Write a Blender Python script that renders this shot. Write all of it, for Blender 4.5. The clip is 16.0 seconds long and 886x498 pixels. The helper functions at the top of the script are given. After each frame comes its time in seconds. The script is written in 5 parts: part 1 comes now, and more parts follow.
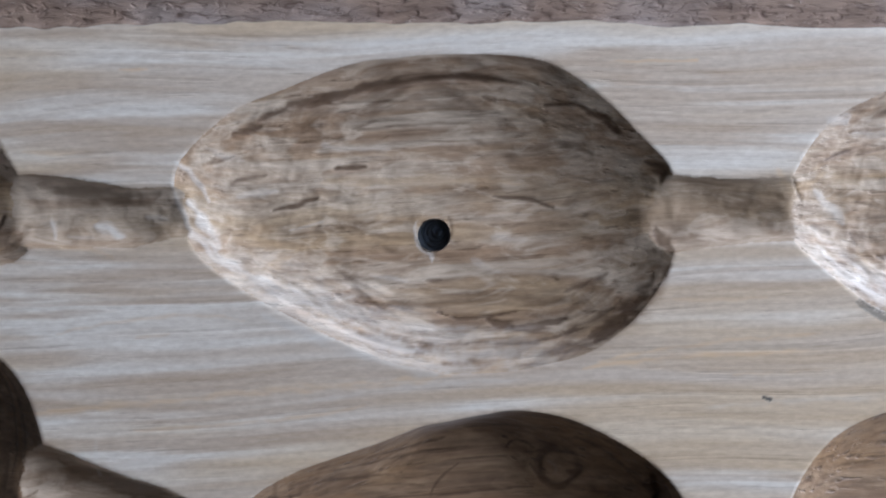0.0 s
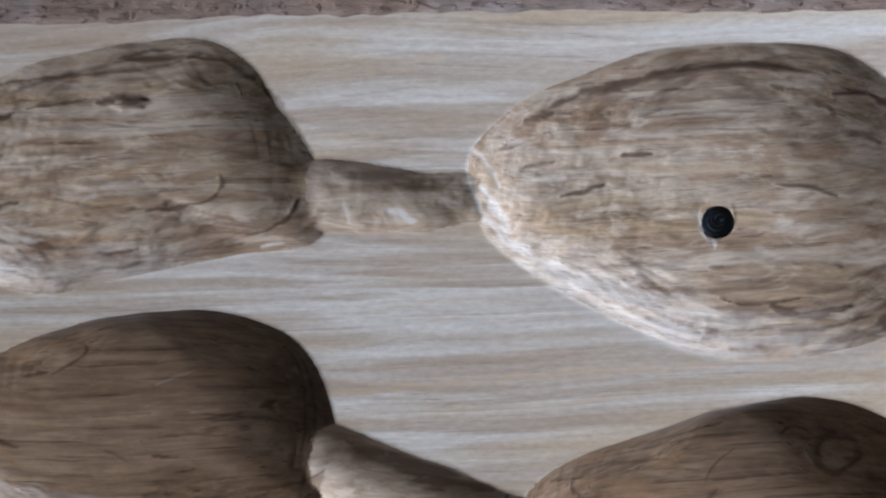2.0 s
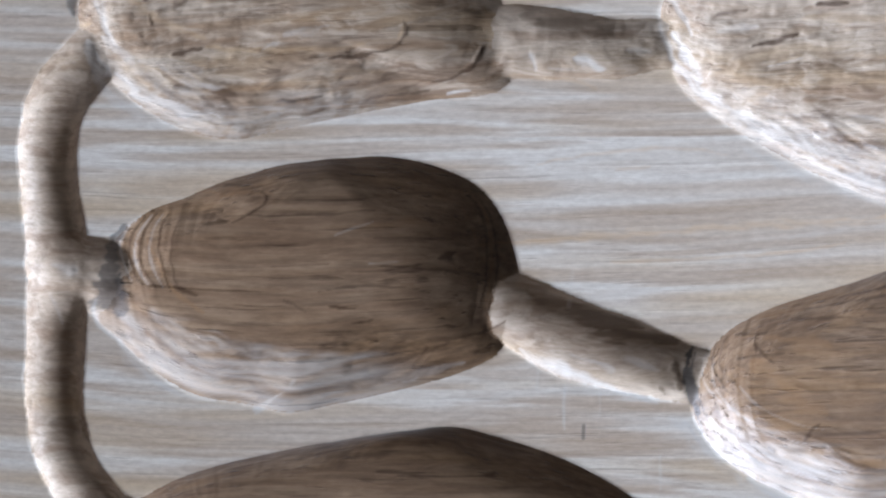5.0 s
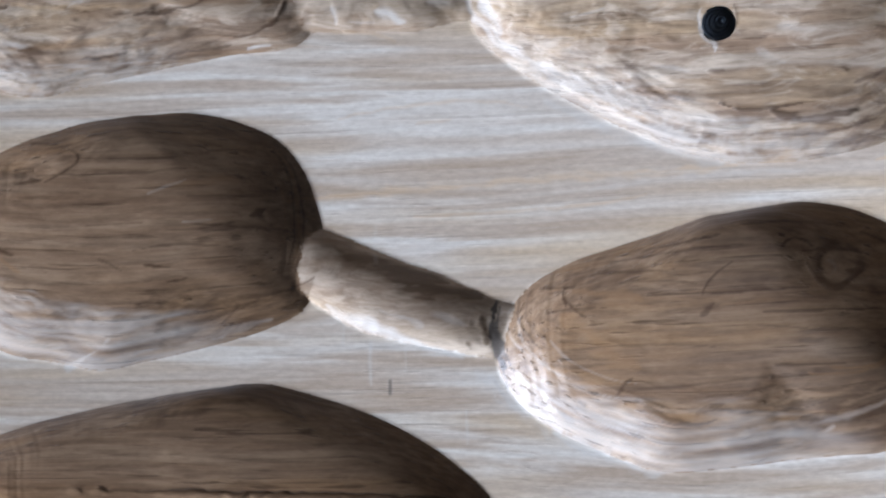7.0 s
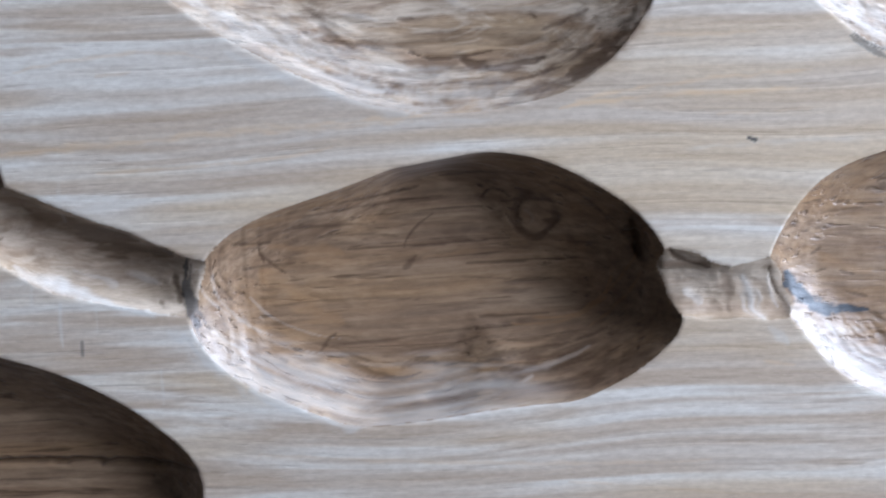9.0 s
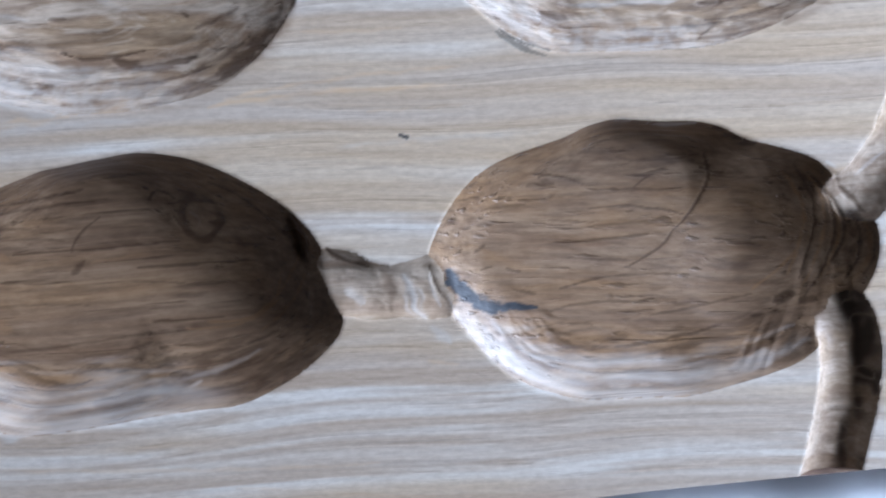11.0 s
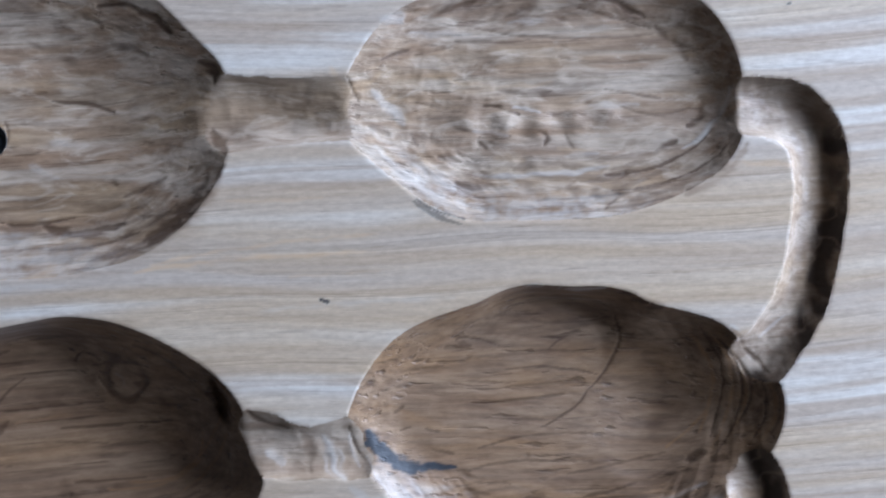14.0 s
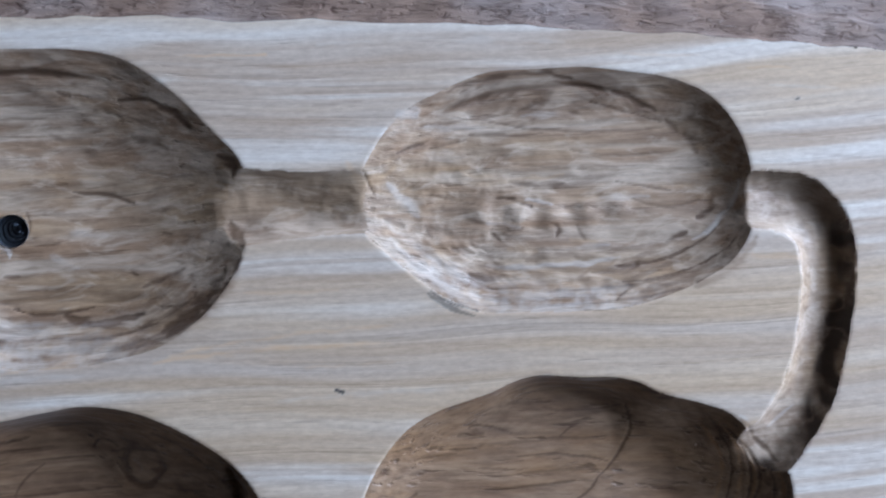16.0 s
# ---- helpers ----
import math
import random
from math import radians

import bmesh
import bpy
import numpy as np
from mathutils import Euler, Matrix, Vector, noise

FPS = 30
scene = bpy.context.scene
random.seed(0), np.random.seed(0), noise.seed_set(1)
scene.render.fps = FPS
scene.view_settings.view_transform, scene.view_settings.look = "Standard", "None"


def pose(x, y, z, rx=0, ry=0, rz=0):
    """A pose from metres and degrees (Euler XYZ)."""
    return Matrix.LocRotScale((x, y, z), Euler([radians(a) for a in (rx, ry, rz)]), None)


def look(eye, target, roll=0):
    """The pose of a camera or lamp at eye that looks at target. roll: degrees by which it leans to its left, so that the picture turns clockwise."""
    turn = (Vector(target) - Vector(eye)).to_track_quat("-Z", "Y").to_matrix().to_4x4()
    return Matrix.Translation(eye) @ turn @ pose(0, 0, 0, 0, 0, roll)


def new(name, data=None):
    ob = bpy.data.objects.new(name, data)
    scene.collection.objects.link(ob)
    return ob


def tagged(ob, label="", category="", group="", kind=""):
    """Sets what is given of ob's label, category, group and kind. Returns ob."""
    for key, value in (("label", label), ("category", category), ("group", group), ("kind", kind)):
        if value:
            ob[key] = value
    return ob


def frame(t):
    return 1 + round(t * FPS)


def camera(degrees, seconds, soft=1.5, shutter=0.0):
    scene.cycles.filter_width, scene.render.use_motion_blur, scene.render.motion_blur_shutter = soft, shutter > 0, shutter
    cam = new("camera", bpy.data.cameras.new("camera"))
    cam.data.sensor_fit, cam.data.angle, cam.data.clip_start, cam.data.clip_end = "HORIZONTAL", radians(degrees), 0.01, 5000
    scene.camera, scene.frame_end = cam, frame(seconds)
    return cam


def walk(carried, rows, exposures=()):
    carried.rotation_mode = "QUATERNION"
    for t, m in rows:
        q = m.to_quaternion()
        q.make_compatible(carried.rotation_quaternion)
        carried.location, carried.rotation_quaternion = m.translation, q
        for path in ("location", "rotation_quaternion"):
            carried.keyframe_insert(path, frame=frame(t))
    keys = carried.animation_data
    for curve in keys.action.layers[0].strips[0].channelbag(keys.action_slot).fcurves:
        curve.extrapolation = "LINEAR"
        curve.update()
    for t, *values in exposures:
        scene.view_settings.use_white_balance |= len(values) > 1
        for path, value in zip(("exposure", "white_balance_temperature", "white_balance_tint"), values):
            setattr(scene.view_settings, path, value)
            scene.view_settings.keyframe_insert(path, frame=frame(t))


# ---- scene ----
from functools import lru_cache

cam = camera(45.0, 16.0, soft=2.2)
# seconds, place in millimetres over the board's face, tilt in degrees
PATH = [
    (0, 1.47, 1.28, 126.80, -1.31, 0.15, 0.04),
    (0.5, -6.61, 0.05, 127.28, -1.29, 0.44, 0.07),
    (1, -15.27, -1.09, 127.85, -1.28, 0.90, 0.17),
    (1.5, -22.16, -1.36, 128.41, -1.27, 1.37, 0.34),
    (2, -29.87, -0.71, 129.07, -1.24, 1.69, 0.50),
    (2.5, -37.72, -0.09, 129.98, -1.24, 1.84, 0.68),
    (3, -44.42, -0.38, 129.86, -1.40, 1.89, 0.80),
    (3.5, -47.75, -3.14, 129.57, -1.62, 1.90, 0.93),
    (3.7, -49.40, -5.63, 129.73, -1.70, 1.89, 1.08),
    (4.2, -51.06, -9.27, 129.63, -2.10, 2.32, 1.15),
    (4.75, -49.17, -12.74, 129.41, -3.02, 3.37, 1.22),
    (5.3, -44.37, -15.22, 129.12, -3.92, 4.43, 1.26),
    (5.8, -38.36, -16.23, 128.88, -4.32, 4.85, 1.22),
    (6, -35.88, -16.68, 128.59, -4.37, 4.85, 1.14),
    (6.5, -29.22, -16.64, 127.84, -4.56, 4.82, 0.86),
    (7, -21.90, -16.54, 126.95, -4.69, 4.63, 0.66),
    (7.5, -14.97, -17.35, 126.17, -4.87, 4.17, 0.32),
    (8, -7.91, -17.41, 125.18, -5.57, 3.32, 0.34),
    (8.5, -1.45, -16.32, 123.97, -6.67, 2.20, 0.19),
    (9, 7.28, -15.69, 123.05, -7.58, 1.30, -0.08),
    (9.5, 17.15, -15.34, 122.35, -8.14, 0.80, -0.53),
    (10, 27.43, -14.91, 121.38, -8.46, 0.49, -0.55),
    (10.2, 31.32, -14.76, 120.88, -8.53, 0.39, -0.70),
    (10.7, 39.62, -16.65, 121.06, -7.51, -0.06, -0.72),
    (11.25, 45.09, -21.57, 121.99, -4.80, -1.07, -0.73),
    (11.8, 47.65, -25.48, 123.06, -2.03, -2.06, -0.73),
    (12.3, 48.25, -24.71, 123.61, -0.83, -2.47, -0.72),
    (12.5, 48.48, -22.55, 123.96, -0.66, -2.51, -0.69),
    (13, 48.30, -19.24, 124.43, -0.12, -2.59, -0.67),
    (13.5, 47.93, -16.96, 124.82, 0.35, -2.57, -0.63),
    (14, 48.37, -14.41, 125.36, 0.46, -2.39, -0.62),
    (14.5, 48.92, -12.21, 125.77, 0.45, -2.25, -0.71),
    (15, 48.80, -10.07, 126.41, 0.60, -2.21, -0.54),
    (15.5, 48.05, -7.83, 126.93, 0.82, -2.21, -0.44),
    (16, 47.16, -4.62, 127.54, 0.94, -2.20, -0.43),
]
# seconds, stops, kelvin, tint: the white balance drifts a little cooler
EXPOSURES = [(0, -0.07, 6330, 9), (1.2, -0.04, 6380, 9), (3.5, 0.20, 6380, 9), (6, 0.41, 6270, 9), (7.5, 0.39, 6270, 9), (8.7, 0.27, 6110, 8), (12.5, 0.08, 5700, 8), (16.0, -0.11, 5740, 8)]
walk(cam, [(t, pose(x / 1000, y / 1000, z / 1000, rx, ry, rz)) for t, x, y, z, rx, ry, rz in PATH], EXPOSURES)

MM = 0.001

# ---- light: an overcast day through one window of a plain room ----
world = bpy.data.worlds.new("overcast_sky")
scene.world = world
world.use_nodes = True
sky = world.node_tree.nodes.new("ShaderNodeTexSky")
sky.sky_type, sky.sun_disc = "NISHITA", False
sky.sun_elevation, sky.sun_rotation = radians(35), radians(40)
world.node_tree.links.new(sky.outputs[0], world.node_tree.nodes["Background"].inputs[0])
world.node_tree.nodes["Background"].inputs[1].default_value = 0.1

WIN_Y, WIN_Z, WIN_W, WIN_H, WALL_X = 0.28, 0.20, 0.66, 0.38, 0.47
lamp = bpy.data.lights.new("window_light", "AREA")
lamp.shape, lamp.size, lamp.size_y = "RECTANGLE", WIN_W, WIN_H
lamp.energy, lamp.color = 12.2, (0.80, 0.90, 1.11)
lamp_ob = new("window_light", lamp)
lamp_ob.matrix_world = look((WALL_X + 0.1, WIN_Y, WIN_Z), (WALL_X - 1, WIN_Y, WIN_Z))
scene.view_settings.exposure = 0.0


# ---- materials ----
class Nodes:
    """Short hand for building a node material."""

    def __init__(self, name):
        self.mat = bpy.data.materials.new(name)
        self.mat.use_nodes = True
        self.tree = self.mat.node_tree
        self.out = self.tree.nodes["Principled BSDF"]

    def node(self, kind, **values):
        n = self.tree.nodes.new("ShaderNode" + kind)
        for key, value in values.items():
            n.inputs[key.replace("_", " ")].default_value = value
        return n

    def link(self, a, b):
        self.tree.links.new(a, b)

    def coords(self, scale, warp=0.0):
        """Object coordinates in millimetres times scale, bent slowly so that the grain waves."""
        tex = self.node("TexCoord")
        vec = tex.outputs["Object"]
        if warp:
            slow = self.node("TexNoise", Scale=1.0, Detail=1.0)
            m = self.node("Mapping")
            m.inputs["Scale"].default_value = (14, 30, 30)
            self.link(vec, m.inputs["Vector"])
            self.link(m.outputs[0], slow.inputs["Vector"])
            off = self.node("VectorMath")
            off.operation = "MULTIPLY_ADD"
            self.link(slow.outputs["Color"], off.inputs[0])
            off.inputs[1].default_value = (0, warp * MM, warp * MM)
            self.link(vec, off.inputs[2])
            vec = off.outputs[0]
        m = self.node("Mapping")
        m.inputs["Scale"].default_value = [s * 1000 for s in scale]
        tilt = self.node("Mapping")
        tilt.inputs["Rotation"].default_value = (0, 0, radians(-2.2))
        self.link(vec, tilt.inputs["Vector"])
        vec = tilt.outputs[0]
        self.link(vec, m.inputs["Vector"])
        return m.outputs[0]

    def noise(self, scale, detail=3.0, rough=0.5, warp=0.0, bend=0.0):
        n = self.node("TexNoise", Scale=1.0, Detail=detail, Roughness=rough, Distortion=bend)
        self.link(self.coords(scale, warp), n.inputs["Vector"])
        return n.outputs["Fac"]

    def span(self, value, low, high, to_low=0.0, to_high=1.0):
        n = self.node("MapRange")
        n.inputs[1].default_value, n.inputs[2].default_value = low, high
        n.inputs[3].default_value, n.inputs[4].default_value = to_low, to_high
        self.link(value, n.inputs[0])
        return n.outputs[0]

    def mix(self, fac, a, b, kind="MIX"):
        n = self.tree.nodes.new("ShaderNodeMix")
        n.data_type, n.blend_type = "RGBA", kind
        for value, socket in ((fac, n.inputs[0]), (a, n.inputs[6]), (b, n.inputs[7])):
            if isinstance(value, (int, float)):
                socket.default_value = value
            elif isinstance(value, tuple):
                socket.default_value = (*value, 1.0)
            else:
                self.link(value, socket)
        return n.outputs[2]

    def attribute(self, name):
        n = self.node("Attribute")
        n.attribute_name = name
        return n.outputs["Fac"]

    def math(self, kind, a, b):
        n = self.node("Math")
        n.operation = kind
        for value, socket in ((a, n.inputs[0]), (b, n.inputs[1])):
            if isinstance(value, (int, float)):
                socket.default_value = value
            else:
                self.link(value, socket)
        return n.outputs[0]

    def finish(self, color, roughness, bumps=(), specular=0.5):
        if isinstance(color, tuple):
            self.out.inputs["Base Color"].default_value = (*color, 1)
        else:
            self.link(color, self.out.inputs["Base Color"])
        if isinstance(roughness, float):
            self.out.inputs["Roughness"].default_value = roughness
        else:
            self.link(roughness, self.out.inputs["Roughness"])
        self.out.inputs["Specular IOR Level"].default_value = specular
        last = None
        for height, depth in bumps:
            b = self.node("Bump", Strength=1.0, Distance=depth * MM)
            self.link(height, b.inputs["Height"])
            if last:
                self.link(last, b.inputs["Normal"])
            last = b.outputs[0]
        if last:
            self.link(last, self.out.inputs["Normal"])
        return self.mat


def oak(name, pale, brown, dark, tan, streak=1.0, fuzz=0.0, pores=1.0, gloss=0.7, cracks=0.0, dip=1.0, lines=0.22):
    """Oak with the grain along x: slow bands, fine streaks, short dark pores, optional torn pale fibres; the attribute
    'stain' carries blue-black iron stains and 'scorch' the burns of the cutter."""
    n = Nodes(name)
    amber = (tan[0] * 1.02, tan[1] * 0.95, tan[2] * 0.86)
    band = n.span(n.noise((0.005, 0.27, 0.24 * dip), 2.0, 0.5, warp=9.0, bend=0.2), 0.44, 0.57)
    vein = n.span(n.noise((0.018, 0.62, 0.55 * dip), 3.0, 0.5, warp=9.0, bend=0.3), 0.44, 0.62)
    fine = n.span(n.noise((0.11, 1.3, 1.1 * dip), 3.0, 0.5, warp=9.0), 0.36, 0.70)
    pore = n.span(n.noise((0.16, 3.0, 3.0), 2.0, 0.5, warp=9.0), 0.66, 0.78)
    warm = n.span(n.noise((0.012, 0.16, 0.16 * dip), 2.0, 0.5, warp=9.0), 0.50, 0.66)
    col = n.mix(n.math("MULTIPLY", band, 0.56 * streak), pale, brown)
    col = n.mix(n.math("MULTIPLY", vein, 0.72 * streak), col, brown)
    col = n.mix(n.math("MULTIPLY", warm, 0.65), col, tan)
    col = n.mix(n.math("MULTIPLY", fine, lines * streak), col, dark)
    col = n.mix(n.math("MULTIPLY", pore, 0.30 * pores), col, dark)
    crack = n.span(n.noise((0.008, 1.15, 1.15 * dip), 3.0, 0.5, warp=9.0), 0.60, 0.70)
    col = n.mix(n.math("MULTIPLY", crack, cracks), col, dark)
    speck = n.noise((0.7, 1.8, 1.8), 4.0, 0.65)
    col = n.mix(1.0, col, n.mix(n.span(speck, 0.35, 0.65), (0.84, 0.82, 0.80), (1.0, 1.0, 1.0)), "MULTIPLY")
    bumps = [(fine, 0.02 + 0.02 * fuzz), (pore, -0.03 * pores), (crack, -0.12 * cracks)]
    if fuzz:
        tuft = n.noise((0.17, 0.50, 0.50), 5.0, 0.6, bend=0.9)
        torn = n.noise((0.055, 0.26, 0.5), 4.0, 0.6, bend=1.0)
        col = n.mix(n.math("MULTIPLY", n.span(torn, 0.51, 0.68), 0.46 * fuzz), col, dark)
        col = n.mix(n.math("MULTIPLY", n.span(tuft, 0.50, 0.64), 0.60 * fuzz), col, pale)
        bumps += [(tuft, 0.07 * fuzz), (torn, 0.10 * fuzz)]
    col = n.mix(n.math("MULTIPLY", n.attribute("warm"), 0.80), col, amber)
    # dark fibres and burns, and shade painted into hollow ends and groove walls
    col = n.mix(n.math("MULTIPLY", n.attribute("fibre_shade"), 0.60 + 0.25 * fuzz), col, dark)
    if fuzz:
        n.out.inputs["Sheen Weight"].default_value, n.out.inputs["Sheen Roughness"].default_value = 0.15, 0.4
    col = n.mix(n.attribute("scorch"), col, (0.042, 0.023, 0.013))
    # pale scratches and fuzz, and brightness painted on the hollows' lower walls
    col = n.mix(n.attribute("scratch_lit"), col, (0.78, 0.73, 0.67))
    col = n.mix(n.attribute("stain"), col, (0.036, 0.039, 0.046))
    return n.finish(col, n.span(fine, 0, 1, gloss - 0.08, gloss + 0.12), bumps)


def plain(name, color, rough, grain=40.0, amount=0.15):
    n = Nodes(name)
    fac = n.noise((grain / 1000, grain / 1000, grain / 1000), 4.0)
    return n.finish(n.mix(fac, tuple(c * (1 - amount) for c in color), tuple(min(1, c * (1 + amount)) for c in color)), rough)


SANDED = oak("sanded_oak", (0.93, 0.855, 0.762), (0.60, 0.45, 0.325), (0.32, 0.21, 0.135), (0.76, 0.57, 0.37), 1.04, 0.0, 0.8, gloss=0.48, cracks=0.18, lines=0.15)
TORN = oak("rough_cut_oak", (0.70, 0.563, 0.432), (0.41, 0.250, 0.142), (0.105, 0.056, 0.03), (0.57, 0.40, 0.24), 1.0, 1.0, 1.0, gloss=0.52, cracks=0.4, dip=2.0, lines=0.36)
SMOOTH = oak("smooth_cut_oak", (0.455, 0.308, 0.195), (0.285, 0.172, 0.10), (0.075, 0.037, 0.018), (0.41, 0.243, 0.122), 1.0, 0.35, 1.2, gloss=0.42, cracks=0.6, dip=1.6, lines=0.5)
TUNNEL = oak("tunnel_oak", (0.71, 0.575, 0.445), (0.43, 0.295, 0.20), (0.15, 0.09, 0.052), (0.52, 0.365, 0.225), 1.0, 0.9, 0.8, gloss=0.48)


def bark_material():
    n = Nodes("inner_bark")
    a = n.span(n.noise((0.10, 0.35, 0.35), 5.0, 0.65, bend=0.6), 0.35, 0.68)
    b = n.span(n.noise((0.5, 1.1, 1.1), 4.0, 0.6, bend=0.8), 0.5, 0.72)
    c = n.span(n.noise((0.05, 0.10, 0.10), 2.0), 0.45, 0.65)
    col = n.mix(a, (0.30, 0.205, 0.15), (0.155, 0.098, 0.072))
    col = n.mix(n.math("MULTIPLY", c, 0.5), col, (0.33, 0.29, 0.275))
    col = n.mix(n.math("MULTIPLY", b, 0.75), col, (0.10, 0.052, 0.036))
    crust = n.span(n.noise((0.22, 0.9, 0.9), 4.0, 0.7, bend=1.2), 0.58, 0.72)
    col = n.mix(n.math("MULTIPLY", crust, 0.55), col, (0.46, 0.37, 0.31))
    return n.finish(col, 0.85, [(a, 0.16), (b, -0.14), (crust, 0.10)])


BARK = bark_material()
CLOTH = plain("white_cotton", (0.84, 0.86, 0.90), 0.9, 300.0, 0.06)
STEEL = plain("blackened_steel", (0.17, 0.19, 0.22), 0.30, 900.0, 0.4)
STEEL.node_tree.nodes["Principled BSDF"].inputs["Metallic"].default_value = 0.7
PLASTER = plain("matt_plaster", (0.40, 0.38, 0.35), 0.9, 8.0, 0.05)
FLOORING = plain("floor_boards", (0.25, 0.18, 0.12), 0.6, 30.0, 0.3)
TABLEWOOD = plain("table_wood", (0.30, 0.20, 0.12), 0.5, 60.0, 0.3)
PAINT = plain("white_paint", (0.78, 0.78, 0.76), 0.4, 20.0, 0.03)


def part(name, bm, material, parent=None, label=""):
    me = bpy.data.meshes.new(name)
    bm.to_mesh(me)
    bm.free()
    me.materials.append(material)
    ob = new(name, me)
    ob.parent = parent
    return tagged(ob, label)


def box(bm, x0, x1, y0, y1, z0, z1, bevel=0.0):
    made = bmesh.ops.create_cube(bm, size=1.0, matrix=Matrix.Translation(((x0 + x1) / 2, (y0 + y1) / 2, (z0 + z1) / 2)) @ Matrix.Diagonal((x1 - x0, y1 - y0, z1 - z0, 1)))
    if bevel:
        edges = {e for v in made["verts"] for e in v.link_edges}
        bmesh.ops.bevel(bm, geom=list(edges), offset=bevel, segments=2, affect="EDGES")
    return bm


# ---- the room ----
FLOOR_Z, TOP_Z = -0.775, 1.725
X0, X1, Y0, Y1 = -2.1, WALL_X, -1.9, 2.2


def slab(name, *size, material=PLASTER):
    ob = part(name, box(bmesh.new(), *size), material)
    return tagged(ob, kind="structure")


slab("floor", X0, X1, Y0, Y1, FLOOR_Z - 0.1, FLOOR_Z, material=FLOORING)
slab("ceiling", X0, X1, Y0, Y1, TOP_Z, TOP_Z + 0.1)
slab("wall_south", X0, X1, Y0 - 0.15, Y0, FLOOR_Z, TOP_Z)
slab("wall_west", X0 - 0.15, X0, Y0, Y1, FLOOR_Z, TOP_Z)
slab("wall_north", X0, X1, Y1, Y1 + 0.15, FLOOR_Z, TOP_Z)
bm = bmesh.new()
wy0, wy1, wz0, wz1 = WIN_Y - WIN_W / 2, WIN_Y + WIN_W / 2, WIN_Z - WIN_H / 2, WIN_Z + WIN_H / 2
box(bm, X1, X1 + 0.2, Y0, wy0, FLOOR_Z, TOP_Z)
box(bm, X1, X1 + 0.2, wy1, Y1, FLOOR_Z, TOP_Z)
box(bm, X1, X1 + 0.2, wy0, wy1, FLOOR_Z, wz0)
box(bm, X1, X1 + 0.2, wy0, wy1, wz1, TOP_Z)
tagged(part("wall_east", bm, PLASTER), kind="structure")

# ---- table and cloth ----
BOARD_T = 0.024
table = tagged(new("table"), "plain brown wooden table under a white cloth", "table")
table.location = (0, 0, FLOOR_Z)
TABLE_H = -BOARD_T - 0.0012 - FLOOR_Z
part("tabletop", box(bmesh.new(), -0.8, 0.4, -0.45, 0.4, TABLE_H - 0.03, TABLE_H, 0.004), TABLEWOOD, table)
for lx in (-0.75, 0.35):
    for ly in (-0.4, 0.35):
        part("leg", box(bmesh.new(), lx - 0.03, lx + 0.03, ly - 0.03, ly + 0.03, 0, TABLE_H - 0.03, 0.003), TABLEWOOD, table)


# ---- relief of the board, in millimetres ----
@lru_cache(maxsize=None)
def lattice(seed):
    return np.random.RandomState(seed).rand(256, 256)


def vnoise(x, y, seed):
    """Smooth value noise from -1 to 1 with cells one unit wide."""
    table_ = lattice(seed)
    xi, yi = np.floor(x).astype(int), np.floor(y).astype(int)
    u, v = x - xi, y - yi
    u, v = u * u * (3 - 2 * u), v * v * (3 - 2 * v)
    a, b = table_[xi & 255, yi & 255], table_[(xi + 1) & 255, yi & 255]
    c, d = table_[xi & 255, (yi + 1) & 255], table_[(xi + 1) & 255, (yi + 1) & 255]
    return 2 * ((a * (1 - u) + b * u) * (1 - v) + (c * (1 - u) + d * u) * v) - 1


def fbm(x, y, seed, octaves=4, gain=0.5):
    total, amp = np.zeros_like(x), 1.0
    for i in range(octaves):
        total += amp * vnoise(x * 2**i + 17.3 * i, y * 2**i + 5.1 * i, seed + i)
        amp *= gain
    return total


def ease(x):
    x = np.clip(x, 0, 1)
    return x * x * (3 - 2 * x)


def upper_edge(x):
    """Where the sanded face meets the waney edge."""
    return 25.1 - 0.00022 * (x - 5) ** 2 - 0.0000013 * np.maximum(x, 0) ** 3 + 0.25 * vnoise(x / 9, x * 0, 5) + 0.18 * vnoise(x / 2.3, x * 0, 6)


def lower_edge(x):
    return -67.1 + 0.084 * x + 0.35 * vnoise(x / 14, x * 0, 8)


